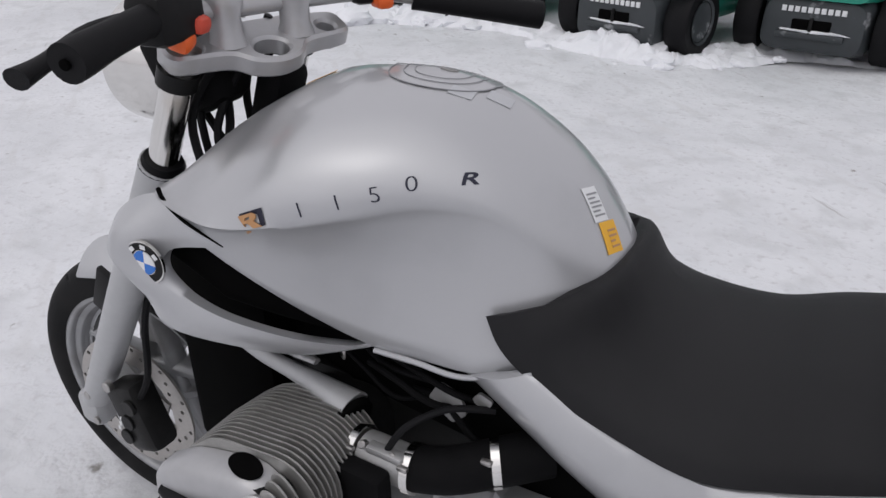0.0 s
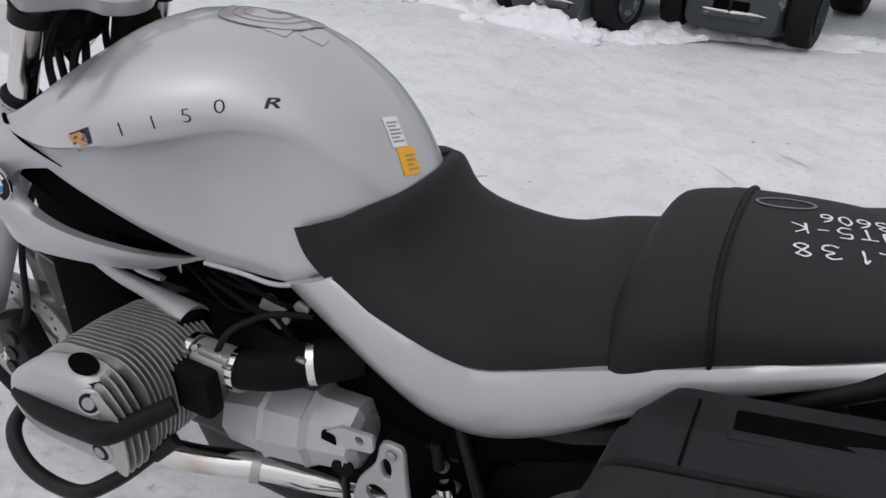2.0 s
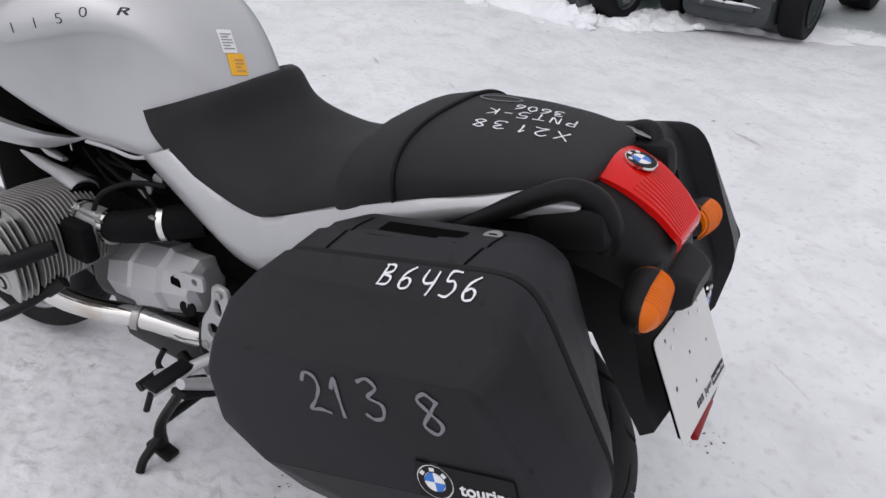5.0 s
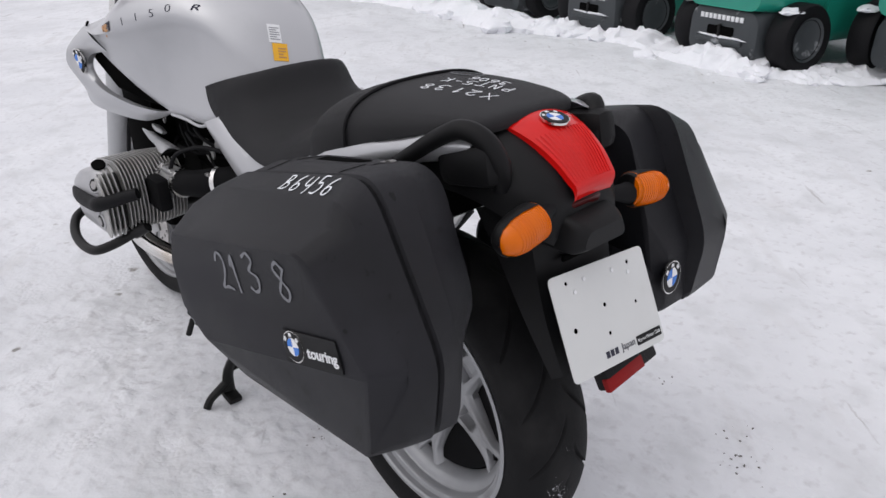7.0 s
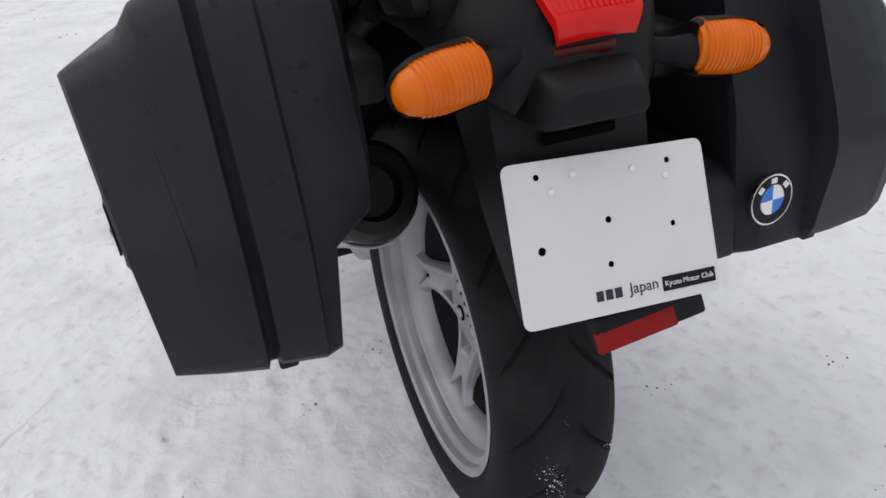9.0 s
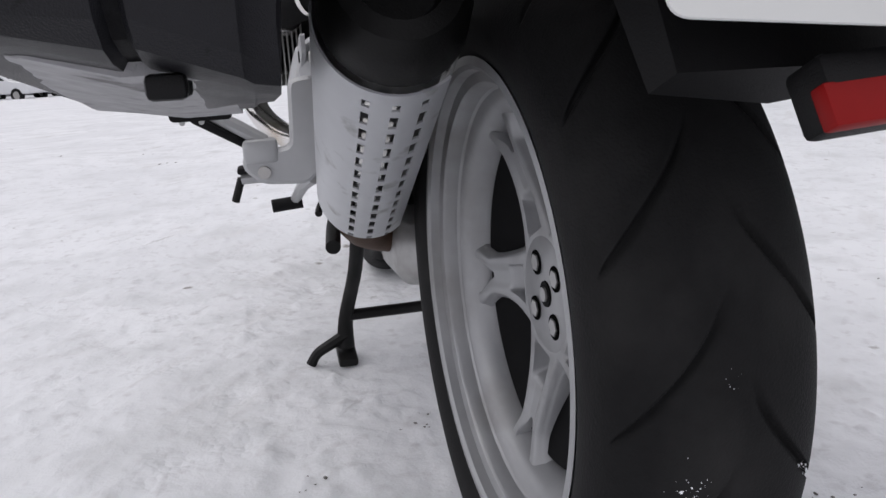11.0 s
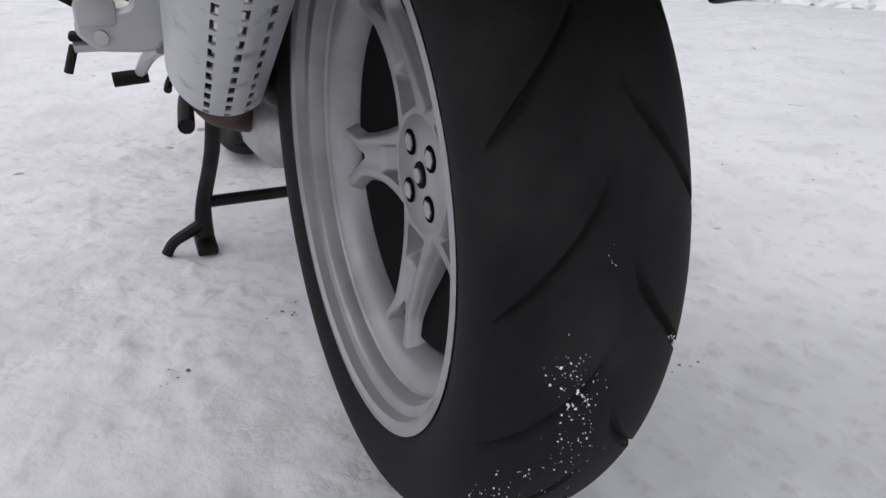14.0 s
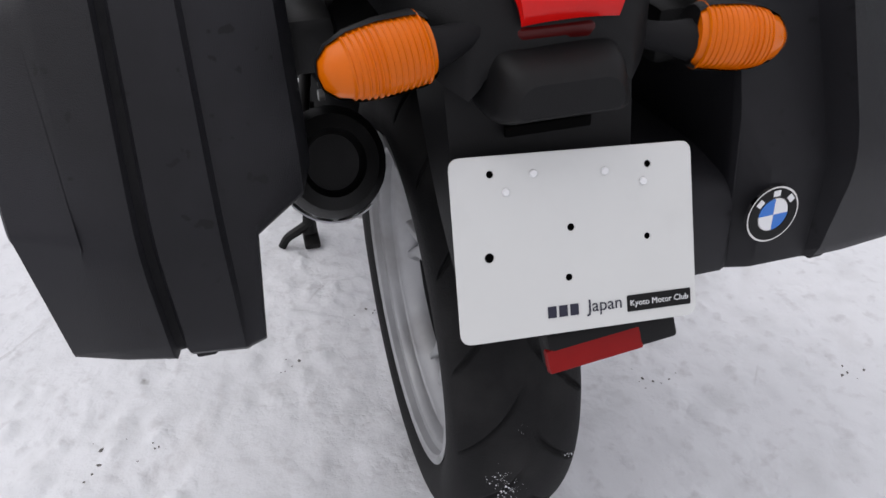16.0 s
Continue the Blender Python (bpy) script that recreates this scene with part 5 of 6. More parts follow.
bar_pts = [(-0.905, -0.285, 1.088), (-0.925, -0.200, 1.098), (-0.940, -0.130, 1.099), (-0.936, -0.064, 1.092), (-0.904, 0.034, 1.092), (-0.855, 0.150, 1.088), (-0.760, 0.220, 1.070), (-0.690, 0.280, 1.052)]
bars = part("handlebar", tube(bar_pts, 0.0125, 14), COVER, bike, "silver handlebar")
gl = part("grip", tube([(-0.897, -0.312, 1.084), (-0.903, -0.290, 1.087), (-0.912, -0.245, 1.094), (-0.930, -0.170, 1.102)], [0.0215, 0.0215, 0.019, 0.019], 18, 4), SOFT, bars, "black rubber grip with end weight")
part("grip", tube([(-0.815, 0.185, 1.080), (-0.740, 0.238, 1.065), (-0.665, 0.300, 1.048)], [0.0185, 0.0185, 0.0200], 18, 4), SOFT, bars)
part("end_bolt", disc((-0.8968, -0.3125, 1.0838), (0.25, -0.95, -0.15), 0.006, 0.004, 10), DARK, gl)
part("switch_block", rbox((-0.938, -0.150, 1.098), (0.055, 0.085, 0.060), 0.014, pose(0, 0, 0, 0, 0, 10)), PLASTIC, bars)
part("indicator_switch", rbox((-0.928, -0.143, 1.070), (0.030, 0.030, 0.022), 0.008, pose(0, 0, 0, 20, 20, 20)), ORANGE, bars, "orange indicator switch")
part("horn_switch", rbox((-0.926, -0.121, 1.086), (0.036, 0.030, 0.022), 0.009, pose(0, 0, 0, 0, 10, 20)), RED_SWITCH, bars, "red switch button")
part("switch_block", rbox((-0.865, 0.145, 1.098), (0.055, 0.065, 0.048), 0.012, pose(0, 0, 0, 0, 0, -30)), PLASTIC, bars)
part("indicator_switch", rbox((-0.838, 0.140, 1.080), (0.034, 0.026, 0.022), 0.007, pose(0, 0, 0, 0, 0, -30)), ORANGE, bars, "orange indicator switch")
part("clutch_lever", tube([(-0.965, -0.140, 1.098), (-0.985, -0.215, 1.090), (-0.975, -0.285, 1.070), (-0.968, -0.325, 1.062)], [0.012, 0.012, 0.013, 0.018], 12, 5, 0.7), SOFT, bars, "black clutch lever")
part("brake_lever", tube([(-0.905, 0.12, 1.090), (-0.865, 0.20, 1.075), (-0.81, 0.255, 1.060), (-0.795, 0.262, 1.048)], [0.010, 0.009, 0.008, 0.012], 10, 5), SOFT, bars)
part("reservoir", rbox((-0.985, -0.10, 1.130), (0.06, 0.06, 0.05), 0.012, pose(0, 0, 0, 0, 0, 30)), PLASTIC, bars)
for a, b, c in (((-0.97, -0.12, 1.08), (-1.03, -0.06, 0.99), (-0.98, -0.03, 0.86)), ((-0.94, 0.02, 1.07), (-0.98, 0.0, 0.97), (-0.94, -0.02, 0.86)), ((-0.96, -0.05, 1.06), (-1.0, -0.07, 0.96), (-0.96, -0.09, 0.84)), ((-0.93, 0.10, 1.09), (-1.0, 0.06, 0.98), (-0.96, 0.03, 0.86)), ((-0.95, -0.07, 1.03), (-0.985, -0.10, 0.95), (-0.93, -0.13, 0.86)), ((-0.94, -0.03, 1.03), (-0.96, -0.08, 0.94), (-0.925, -0.10, 0.87)), ((-1.00, -0.02, 1.0), (-0.95, -0.07, 0.93), (-0.97, -0.11, 0.86))):
    part("cable", tube([a, b, c], 0.006, 8), SOFT, bars)

# headlamp
hm = Matrix.Translation((-1.13, 0.01, 0.990)) @ pose(0, 0, 0, 0, 0, 88)
bowl = part("headlamp", revolve([(0.0, -0.085), (0.04, -0.080), (0.075, -0.055), (0.092, -0.015), (0.096, 0.02), (0.096, 0.04), (0.090, 0.045)], hm, 40), CHROME, bike, "round chromed headlamp")
part("lens", revolve([(0.0, 0.062), (0.05, 0.056), (0.090, 0.044)], hm, 40), GLASS, bowl)
part("lamp_bracket", rbox((-1.02, -0.05, 1.01), (0.12, 0.07, 0.13), 0.02, pose(0, 0, 0, 0, -25)), MATT, bike)
part("steering_cover", rbox((-0.935, 0.01, 0.945), (0.05, 0.07, 0.15), 0.02, pose(0, 0, 0, 0, 20)), MATT, bike)
part("instrument", revolve([(0.0, 0.02), (0.040, 0.02), (0.045, 0.0), (0.035, -0.05), (0, -0.05)], Matrix.Translation((-1.01, -0.04, 1.16)) @ pose(0, 0, 0, 60), 28), PLASTIC, bike)

# ---- engine ----
core = part("engine_block", rbox((-0.66, 0, 0.50), (0.34, 0.26, 0.30), 0.03), BLACK, bike, "dark engine block")
part("front_cover", loft([[Vector((x, y, z)) for y, z in rounded([(-hw, 0.36), (hw, 0.36), (hw, 0.66), (-hw, 0.66)], 0.05)] for x, hw in ((-0.93, 0.08), (-0.90, 0.11), (-0.82, 0.125))]), BLACK, core)
# block fills the gap behind the fork, its near-black standing for shade
part("oil_cooler", rbox((-0.935, -0.015, 0.60), (0.19, 0.29, 0.38), 0.03), DARK, bike, "black oil cooler shroud, darkened for the shade there")
part("telelever_arm", tube([(-1.12, -0.04, 0.62), (-0.98, -0.05, 0.62), (-0.80, -0.10, 0.60)], [0.025, 0.022, 0.025], 12), BLACK, bike)
spar = part("frame_spar", tube([(-0.94, -0.150, 0.668), (-0.86, -0.158, 0.656), (-0.79, -0.168, 0.657), (-0.73, -0.180, 0.660), (-0.679, -0.187, 0.650)], [0.005, 0.010, 0.012, 0.017, 0.0275], 16), SILVER_FLAT, bike, "silver front frame spar with open tube end")
part("spar_plug", disc((-0.680, -0.188, 0.650), (0.75, -0.30, -0.3), 0.0262, 0.010, 20), DARK, spar)
part("spar_lug", tube([(-0.83, -0.160, 0.690), (-0.79, -0.165, 0.690), (-0.745, -0.170, 0.690)], [0.004, 0.010, 0.006], 10, 4, 0.6), COVER, spar)
part("cable_eye", revolve([(0.008, -0.002), (0.012, 0.0), (0.008, 0.002)], Matrix.Translation((-0.690, -0.185, 0.738)) @ pose(0, 0, 0, 0, 0, -30), 16, True), STEEL, bike)
for s in (1, -1):
    cyl = bmesh.new()
    def fin_outline(grow, cx=-0.720, cz=0.590):
        return rounded([(cx - 0.146 * grow, cz - 0.056), (cx - 0.112 * grow, cz - 0.084 * grow), (cx + 0.066 * grow, cz - 0.074 * grow), (cx + 0.085 * grow, cz - 0.03), (cx + 0.084 * grow, cz + 0.046 * grow), (cx + 0.048 * grow, cz + 0.082 * grow), (cx - 0.070 * grow, cz + 0.066 * grow), (cx - 0.142 * grow, cz + 0.008 * grow)], 0.026, 3)
    def plate_y(outline, y0, y1):
        return loft([[Vector((x, y * s, z)) for x, z in outline] for y in (y0, y1)])
    barrel = part("cylinder", plate_y(fin_outline(0.74), -0.13, -0.315), BARREL, bike, "finned aluminium cylinder")
    for k in range(17):
        y = -0.184 - 0.0078 * k
        g = 0.95 + 0.05 * min(1, k / 6)
        part("fin", plate_y(fin_outline(g), y, y - 0.0022), FIN, barrel)
    # valve cover: a rounded box bulging outwards
    def cover_outline(g, cx=-0.742, cz=0.586):
        return rounded([(cx - 0.138 * g, cz - 0.056 * g), (cx - 0.104 * g, cz - 0.084 * g), (cx + 0.070 * g, cz - 0.076 * g), (cx + 0.085 * g, cz - 0.01), (cx + 0.072 * g, cz + 0.050 * g), (cx + 0.034 * g, cz + 0.074 * g), (cx - 0.074 * g, cz + 0.044 * g), (cx - 0.138 * g, cz + 0.002 * g)], 0.022, 4)
    rows = [[Vector((x, y * s, z)) for x, z in cover_outline(g)] for y, g in ((-0.312, 1.0), (-0.332, 1.0), (-0.343, 0.965), (-0.350, 0.90), (-0.3545, 0.78), (-0.3555, 0.5))]
    vc = part("valve_cover", loft(rows), COVER, barrel, "silver valve cover", keep="cover" if s > 0 else "", degrees=45)
    for y, g in ((-0.3235, 0.985), (-0.3335, 0.965), (-0.3430, 0.93), (-0.3515, 0.87)):
        low = 1 - g
        ring = rounded([(-0.688, 0.53), (-0.655, 0.512), (-0.638 - 0.05 * low, 0.545), (-0.636 - 0.05 * low, 0.615), (-0.655 - 0.08 * low, 0.652 - 0.1 * low), (-0.672, 0.668 - 0.16 * low), (-0.688, 0.664 - 0.16 * low)], 0.014, 3)
        part("cover_rib", plate_y(ring, y, y - 0.0026), FIN, vc)
    part("cover_core", plate_y(rounded([(-0.705, 0.535), (-0.660, 0.525), (-0.652, 0.60), (-0.672, 0.645), (-0.705, 0.650)], 0.012, 3), -0.31, -0.345), BARREL, vc)
    for x, z in ((-0.690, 0.628), (-0.690, 0.548)):
        spot, facing, _, _ = SURFACES["cover"].ray_cast((x, -0.5, z), (0, 1, 0), 0.4)
        out = Vector((facing.x, facing.y * s, facing.z))
        spot = Vector((spot.x, spot.y * s, spot.z))
        part("screw_boss", disc(spot - out * 0.004, out, 0.0185, 0.0070, 28, 0.3), COVER, vc)
        part("screw_recess", disc(spot + out * 0.0024, out, 0.0135, 0.0010, 24), BARREL, vc)
        part("cover_screw", disc(spot + out * 0.0030, out, 0.0085, 0.0022, 14), STEEL, vc)
    part("plug_hole", slab(ring2(0, 0, 0.023, 24, 0.014), 0.003, axes((-0.720, -0.330 * s, 0.6585), (1, 0, -0.12), (0, 0.96 * s, 0.28))), DARK, vc)
    part("plug_cover", tube([(-0.850, -0.350 * s, 0.575), (-0.79, -0.359 * s, 0.576), (-0.70, -0.360 * s, 0.585), (-0.655, -0.356 * s, 0.598), (-0.608, -0.298 * s, 0.618)], [0.010, 0.015, 0.016, 0.015, 0.012], 12, 5, 1.0), SOFT, vc, "black plug cover band")
    guard_bar = part("crash_bar", tube([(-0.80, -0.20 * s, 0.52), (-0.885, -0.29 * s, 0.515), (-0.885, -0.352 * s, 0.500), (-0.82, -0.382 * s, 0.478), (-0.735, -0.378 * s, 0.470), (-0.69, -0.345 * s, 0.488), (-0.655, -0.295 * s, 0.520)], 0.0105, 12), BLACK, bike, "black cylinder guard bar")
    part("bar_end", tube([(-0.664, -0.305 * s, 0.514), (-0.645, -0.280 * s, 0.530)], 0.016, 14, 1), BLACK, guard_bar)
    # throttle body, clamps and intake hose
    tb = part("throttle_body", tube([(-0.640, -0.213 * s, 0.625), (-0.565, -0.214 * s, 0.629)], 0.026, 20, 1), CAST, bike)
    part("throttle_cover", rbox((-0.622, -0.250 * s, 0.604), (0.070, 0.030, 0.070), 0.008), MATT, tb, "black throttle cam cover")
    for dx, dz in ((-0.03, 0.030), (0.012, 0.030), (0.03, -0.004)):
        part("throttle_screw", disc((-0.602 + dx, -0.226 * s, 0.626 + dz * 0.8), (0, -s, 0.6), 0.0055, 0.010, 8), STEEL, tb)
    part("throttle_arm", rbox((-0.600, -0.228 * s, 0.652), (0.050, 0.016, 0.010), 0.003), CAST, tb)
    part("throttle_cable", tube([(-0.600, -0.225 * s, 0.655), (-0.580, -0.215 * s, 0.690), (-0.545, -0.180 * s, 0.705), (-0.50, -0.150 * s, 0.700)], 0.0045, 8), SOFT, tb)
    hose = part("intake_hose", tube([(-0.572, -0.213 * s, 0.629), (-0.53, -0.20 * s, 0.636), (-0.485, -0.170 * s, 0.645), (-0.44, -0.13 * s, 0.65)], [0.027, 0.028, 0.029, 0.03], 20), MATT, bike, "black rubber intake hose")
    for c, d in (((-0.648, -0.213 * s, 0.625), (1, 0, 0.05)), ((-0.572, -0.213 * s, 0.629), (1, 0.1 * s, 0.08)), ((-0.487, -0.171 * s, 0.645), (0.85, 0.5 * s, 0.1))):
        d = Vector(d).normalized()
        part("hose_clamp", tube([Vector(c) - d * 0.005, Vector(c) + d * 0.005], 0.0308, 24, 1), CHROME, hose)
        part("clamp_screw", rbox(Vector(c) + Vector((0, -0.024 * s, 0.020)), (0.014, 0.008, 0.006), 0.002), STEEL, hose)
    part("exhaust_pipe", tube([(-0.74, -0.27 * s, 0.53), (-0.73, -0.27 * s, 0.475), (-0.68, -0.235 * s, 0.435), (-0.58, -0.18 * s, 0.415), (-0.48, -0.13 * s, 0.385), (-0.40, -0.08 * s, 0.36)], [0.021, 0.021, 0.021, 0.021, 0.023, 0.023], 18), CHROME, bike, "heat-tinted chrome exhaust pipe")
    part("pipe_clamp", tube([(-0.60, -0.19 * s, 0.419), (-0.588, -0.184 * s, 0.4165)], 0.026, 18, 1), STEEL, bike)
# near-black inner mass stands for parts and shade between tank and engine
part("air_box", loft([[Vector((x, y, z)) for y, z in rounded([(-hw, z0), (hw, z0), (hw, z1), (-hw, z1)], 0.03)] for x, hw, z0, z1 in ((-0.86, 0.10, 0.62, 0.80), (-0.72, 0.125, 0.62, 0.80), (-0.55, 0.13, 0.60, 0.77), (-0.42, 0.135, 0.54, 0.77), (-0.30, 0.135, 0.52, 0.74), (-0.10, 0.12, 0.60, 0.80), (0.10, 0.10, 0.72, 0.86))]), DARK, bike, "black mass for air box, frame parts and the shade between")
rnd = random.Random(3)
for k in range(5):
    y = -0.128 - rnd.uniform(0, 0.02)
    a = (-0.74 + 0.03 * k, y, 0.70 + rnd.uniform(-0.03, 0.03))
    part("hose", tube([a, (a[0] + 0.05, y - 0.015, a[2] + rnd.uniform(-0.03, 0.02)), (a[0] + 0.11, y - 0.02, a[2] - rnd.uniform(0.0, 0.06)), (a[0] + 0.16, y + 0.03, a[2] - rnd.uniform(0, 0.05))], rnd.uniform(0.003, 0.005), 8), MATT, bike)
# starter and gearbox cover
part("linkage_plate", slab(rounded([(-0.022, -0.018), (0.020, -0.022), (0.026, 0.006), (0.004, 0.022), (-0.024, 0.014)], 0.006), 0.004, axes((-0.560, -0.150, 0.690), (0.8, 0, -0.5), (0.5, 0, 0.8))), CAST, bike)
part("linkage_plate", slab(rounded([(-0.012, -0.008), (0.012, -0.010), (0.008, 0.012), (-0.010, 0.008)], 0.004), 0.004, axes((-0.515, -0.150, 0.708), (0.8, 0, -0.5), (0.5, 0, 0.8))), CAST, bike)
rows = []
for x, z, w_, h, round_ in ((-0.640, 0.498, 0.030, 0.030, 0), (-0.630, 0.500, 0.050, 0.056, 0), (-0.566, 0.514, 0.054, 0.066, 0), (-0.560, 0.515, 0.060, 0.072, 0), (-0.553, 0.516, 0.056, 0.068, 0), (-0.492, 0.528, 0.055, 0.066, 0), (-0.487, 0.529, 0.058, 0.069, 0), (-0.480, 0.530, 0.050, 0.060, 0), (-0.420, 0.541, 0.046, 0.054, 0), (-0.412, 0.542, 0.030, 0.036, 0)):
    rows.append([Vector((x, -0.160 + w_ * math.cos(q), z + h * math.sin(q))) for q in (2 * math.pi * (k + 0.5) / 9 for k in range(9))])
starter = part("starter_cover", loft(rows), SILVER_FLAT, bike, "silver faceted starter motor cover", degrees=20)
part("cover_bracket", slab(rounded([(-0.036, -0.030), (-0.010, -0.034), (0.002, 0.010), (0.040, 0.018), (0.040, 0.046), (-0.010, 0.040), (-0.036, 0.020)], 0.006), 0.006, axes((-0.418, -0.196, 0.545), (1, 0, 0), (0, 0, 1)), [ring2(0.020, 0.031, 0.007, 12)]), SILVER_FLAT, starter)
part("cover_hole", slab(rounded([(-0.013, -0.016), (0.013, -0.014), (0.011, 0.016), (-0.011, 0.016)], 0.006), 0.004, axes((-0.446, -0.199, 0.552), (1, 0, 0), (0, 0, 1))), DARK, starter)
# dark disc painted in for the shading at the cover's rear end
part("cover_hole", disc((-0.428, -0.198, 0.512), (0.2, -1, 0), 0.016, 0.004, 18), MATT, starter)
part("gearbox", loft([[Vector((x, y, z)) for y, z in rounded([(-hw, z0), (hw, z0), (hw, z1), (-hw, z1)], 0.04)] for x, hw, z0, z1 in ((-0.52, 0.13, 0.36, 0.60), (-0.40, 0.12, 0.37, 0.58), (-0.30, 0.10, 0.38, 0.56), (-0.26, 0.07, 0.42, 0.54))]), MATT, bike)
for k, (gx_, gz_) in enumerate(((-0.335, 0.535), (-0.318, 0.500), (-0.300, 0.530), (-0.300, 0.470))):
    part("gearbox_bolt", disc((gx_, -0.118, gz_), (0, -1, 0), 0.009, 0.010, 10), CAST if k % 2 else BLACK, bike)
part("shift_spring", tube([(-0.320, -0.140, 0.560), (-0.312, -0.145, 0.520)], 0.008, 10, 1), BLACK, bike)
for k in range(5):
    part("bracket_arm", tube([(-0.46 + 0.03 * k, -0.150, 0.44 - 0.012 * k), (-0.44 + 0.03 * k, -0.172, 0.40), (-0.40 + 0.02 * k, -0.168, 0.365 + 0.01 * k)], 0.006, 8), (BLACK, STEEL, BLACK, CAST, BLACK)[k], bike)
part("sump", loft([[Vector((x, y, z)) for y, z in rounded([(-hw, z0), (hw, z0), (hw, z1), (-hw, z1)], 0.04)] for x, hw, z0, z1 in ((-0.86, 0.07, 0.28, 0.40), (-0.78, 0.10, 0.22, 0.42), (-0.55, 0.10, 0.22, 0.42), (-0.46, 0.08, 0.28, 0.42))]), BLACK, bike)

# foot-rest plates, pegs, levers
for s in (1, -1):
    fm = Matrix(((1, 0, 0, 0), (0, 0, -s, -0.178 * s), (0, 1, 0, 0), (0, 0, 0, 1)))
    out = rounded([(-0.376, 0.574), (-0.342, 0.574), (-0.338, 0.520), (-0.332, 0.462), (-0.290, 0.428), (-0.258, 0.415), (-0.255, 0.395), (-0.300, 0.395), (-0.345, 0.405), (-0.420, 0.424), (-0.424, 0.446), (-0.412, 0.490), (-0.384, 0.53)], 0.012, 3)
    fp = part("footrest_plate", slab(out, 0.010, fm, [ring2(-0.368, 0.528, 0.008, 12, 0.018), ring2(-0.383, 0.472, 0.018, 18)], 0.002), SILVER_FLAT, bike, "cast silver footrest plate with cut-outs")
    for x, z in ((-0.358, 0.560), (-0.408, 0.438), (-0.350, 0.466), (-0.300, 0.412)):
        part("bolt", disc((x, -0.188 * s, z), (0, -s, 0), 0.008, 0.006, 12), STEEL, fp)
    part("rider_peg", tube([(-0.395, -0.185 * s, 0.415), (-0.42, -0.235 * s, 0.402), (-0.425, -0.300 * s, 0.398)], [0.011, 0.013, 0.011], 10, 4, 0.8), SILVER_FLAT, fp)
    peg = part("peg_rubber", rbox((-0.423, -0.262 * s, 0.410), (0.034, 0.085, 0.010), 0.004), SOFT, fp)
    part("peg_feeler", tube([(-0.425, -0.300 * s, 0.398), (-0.430, -0.312 * s, 0.365)], 0.006, 8, 1), BLACK, peg)
    hang = Matrix(((0, 0, 1, -0.292), (-s, 0, 0, 0), (0, 1, 0, 0), (0, 0, 0, 1)))
    ell = rounded([(0.196, 0.540), (0.228, 0.535), (0.232, 0.455), (0.288, 0.452), (0.292, 0.432), (0.270, 0.412), (0.215, 0.408), (0.196, 0.425)], 0.010, 3)
    br = part("pillion_bracket", slab(ell, 0.026, hang, (), 0.004), SILVER_FLAT, bike, "cast silver pillion footrest bracket")
    part("bolt", disc((-0.265, -0.266 * s, 0.427), (1, 0, 0), 0.008, 0.004, 12), STEEL, br)
    part("hinge", rbox((-0.280, -0.268 * s, 0.452), (0.034, 0.042, 0.030), 0.006), SILVER_FLAT, br)
    part("pillion_peg", tube([(-0.284, -0.262 * s, 0.462), (-0.288, -0.298 * s, 0.484), (-0.291, -0.335 * s, 0.508)], [0.013, 0.014, 0.011], 10, 4, 0.7), SILVER_FLAT, br)
    part("peg_pad", rbox((-0.289, -0.312 * s, 0.478), (0.032, 0.075, 0.011), 0.004, pose(0, 0, 0, -31 * s)), SOFT, br)
part("gear_lever", tube([(-0.40, -0.20, 0.395), (-0.45, -0.215, 0.375), (-0.515, -0.225, 0.345)], [0.010, 0.009, 0.008], 8), SILVER_FLAT, bike)
part("gear_lever_rubber", tube([(-0.517, -0.215, 0.340), (-0.519, -0.262, 0.336)], 0.0105, 12, 1), SOFT, bike)
part("frame_tube", tube([(-0.30, -0.13, 0.62), (-0.24, -0.16, 0.50), (-0.20, -0.165, 0.38)], 0.009, 10), BLACK, bike)
part("frame_tube", tube([(-0.33, -0.12, 0.68), (-0.20, -0.15, 0.66), (-0.08, -0.15, 0.70), (0.10, -0.13, 0.80)], 0.014, 10), BLACK, bike)
part("linkage", tube([(-0.30, -0.15, 0.50), (-0.28, -0.16, 0.42)], 0.014, 10, 1), CHROME, bike)

# drive side arm on the right of the wheel
arm = part("swing_arm", tube([(-0.40, 0.10, 0.40), (-0.22, 0.115, 0.38), (-0.06, 0.115, 0.335)], [0.045, 0.042, 0.05], 16), BLACK, bike, "black shaft drive swing arm")
part("final_drive", revolve([(0.0, 0.15), (0.05, 0.148), (0.075, 0.12), (0.085, 0.085), (0.08, 0.03), (0, 0.03)], rw, 32), BLACK, arm)

# silencer on the left with its slotted heat shield
A, B = Vector((-0.318, -0.140, 0.378)), Vector((0.112, -0.158, 0.606))
ax = (B - A).normalized()
s_up = (Vector((0, 0, 1)) - ax * ax.z).normalized()
s_out = ax.cross(s_up)
if s_out.y > 0:
    s_out = -s_out


def can_point(t, a, r):
    return A.lerp(B, t) + r * (math.cos(a) * s_out + 1.06 * math.sin(a) * s_up)


def can_ring(t, r, n=28):
    return [can_point(t, 2 * math.pi * k / n, r) for k in range(n)]


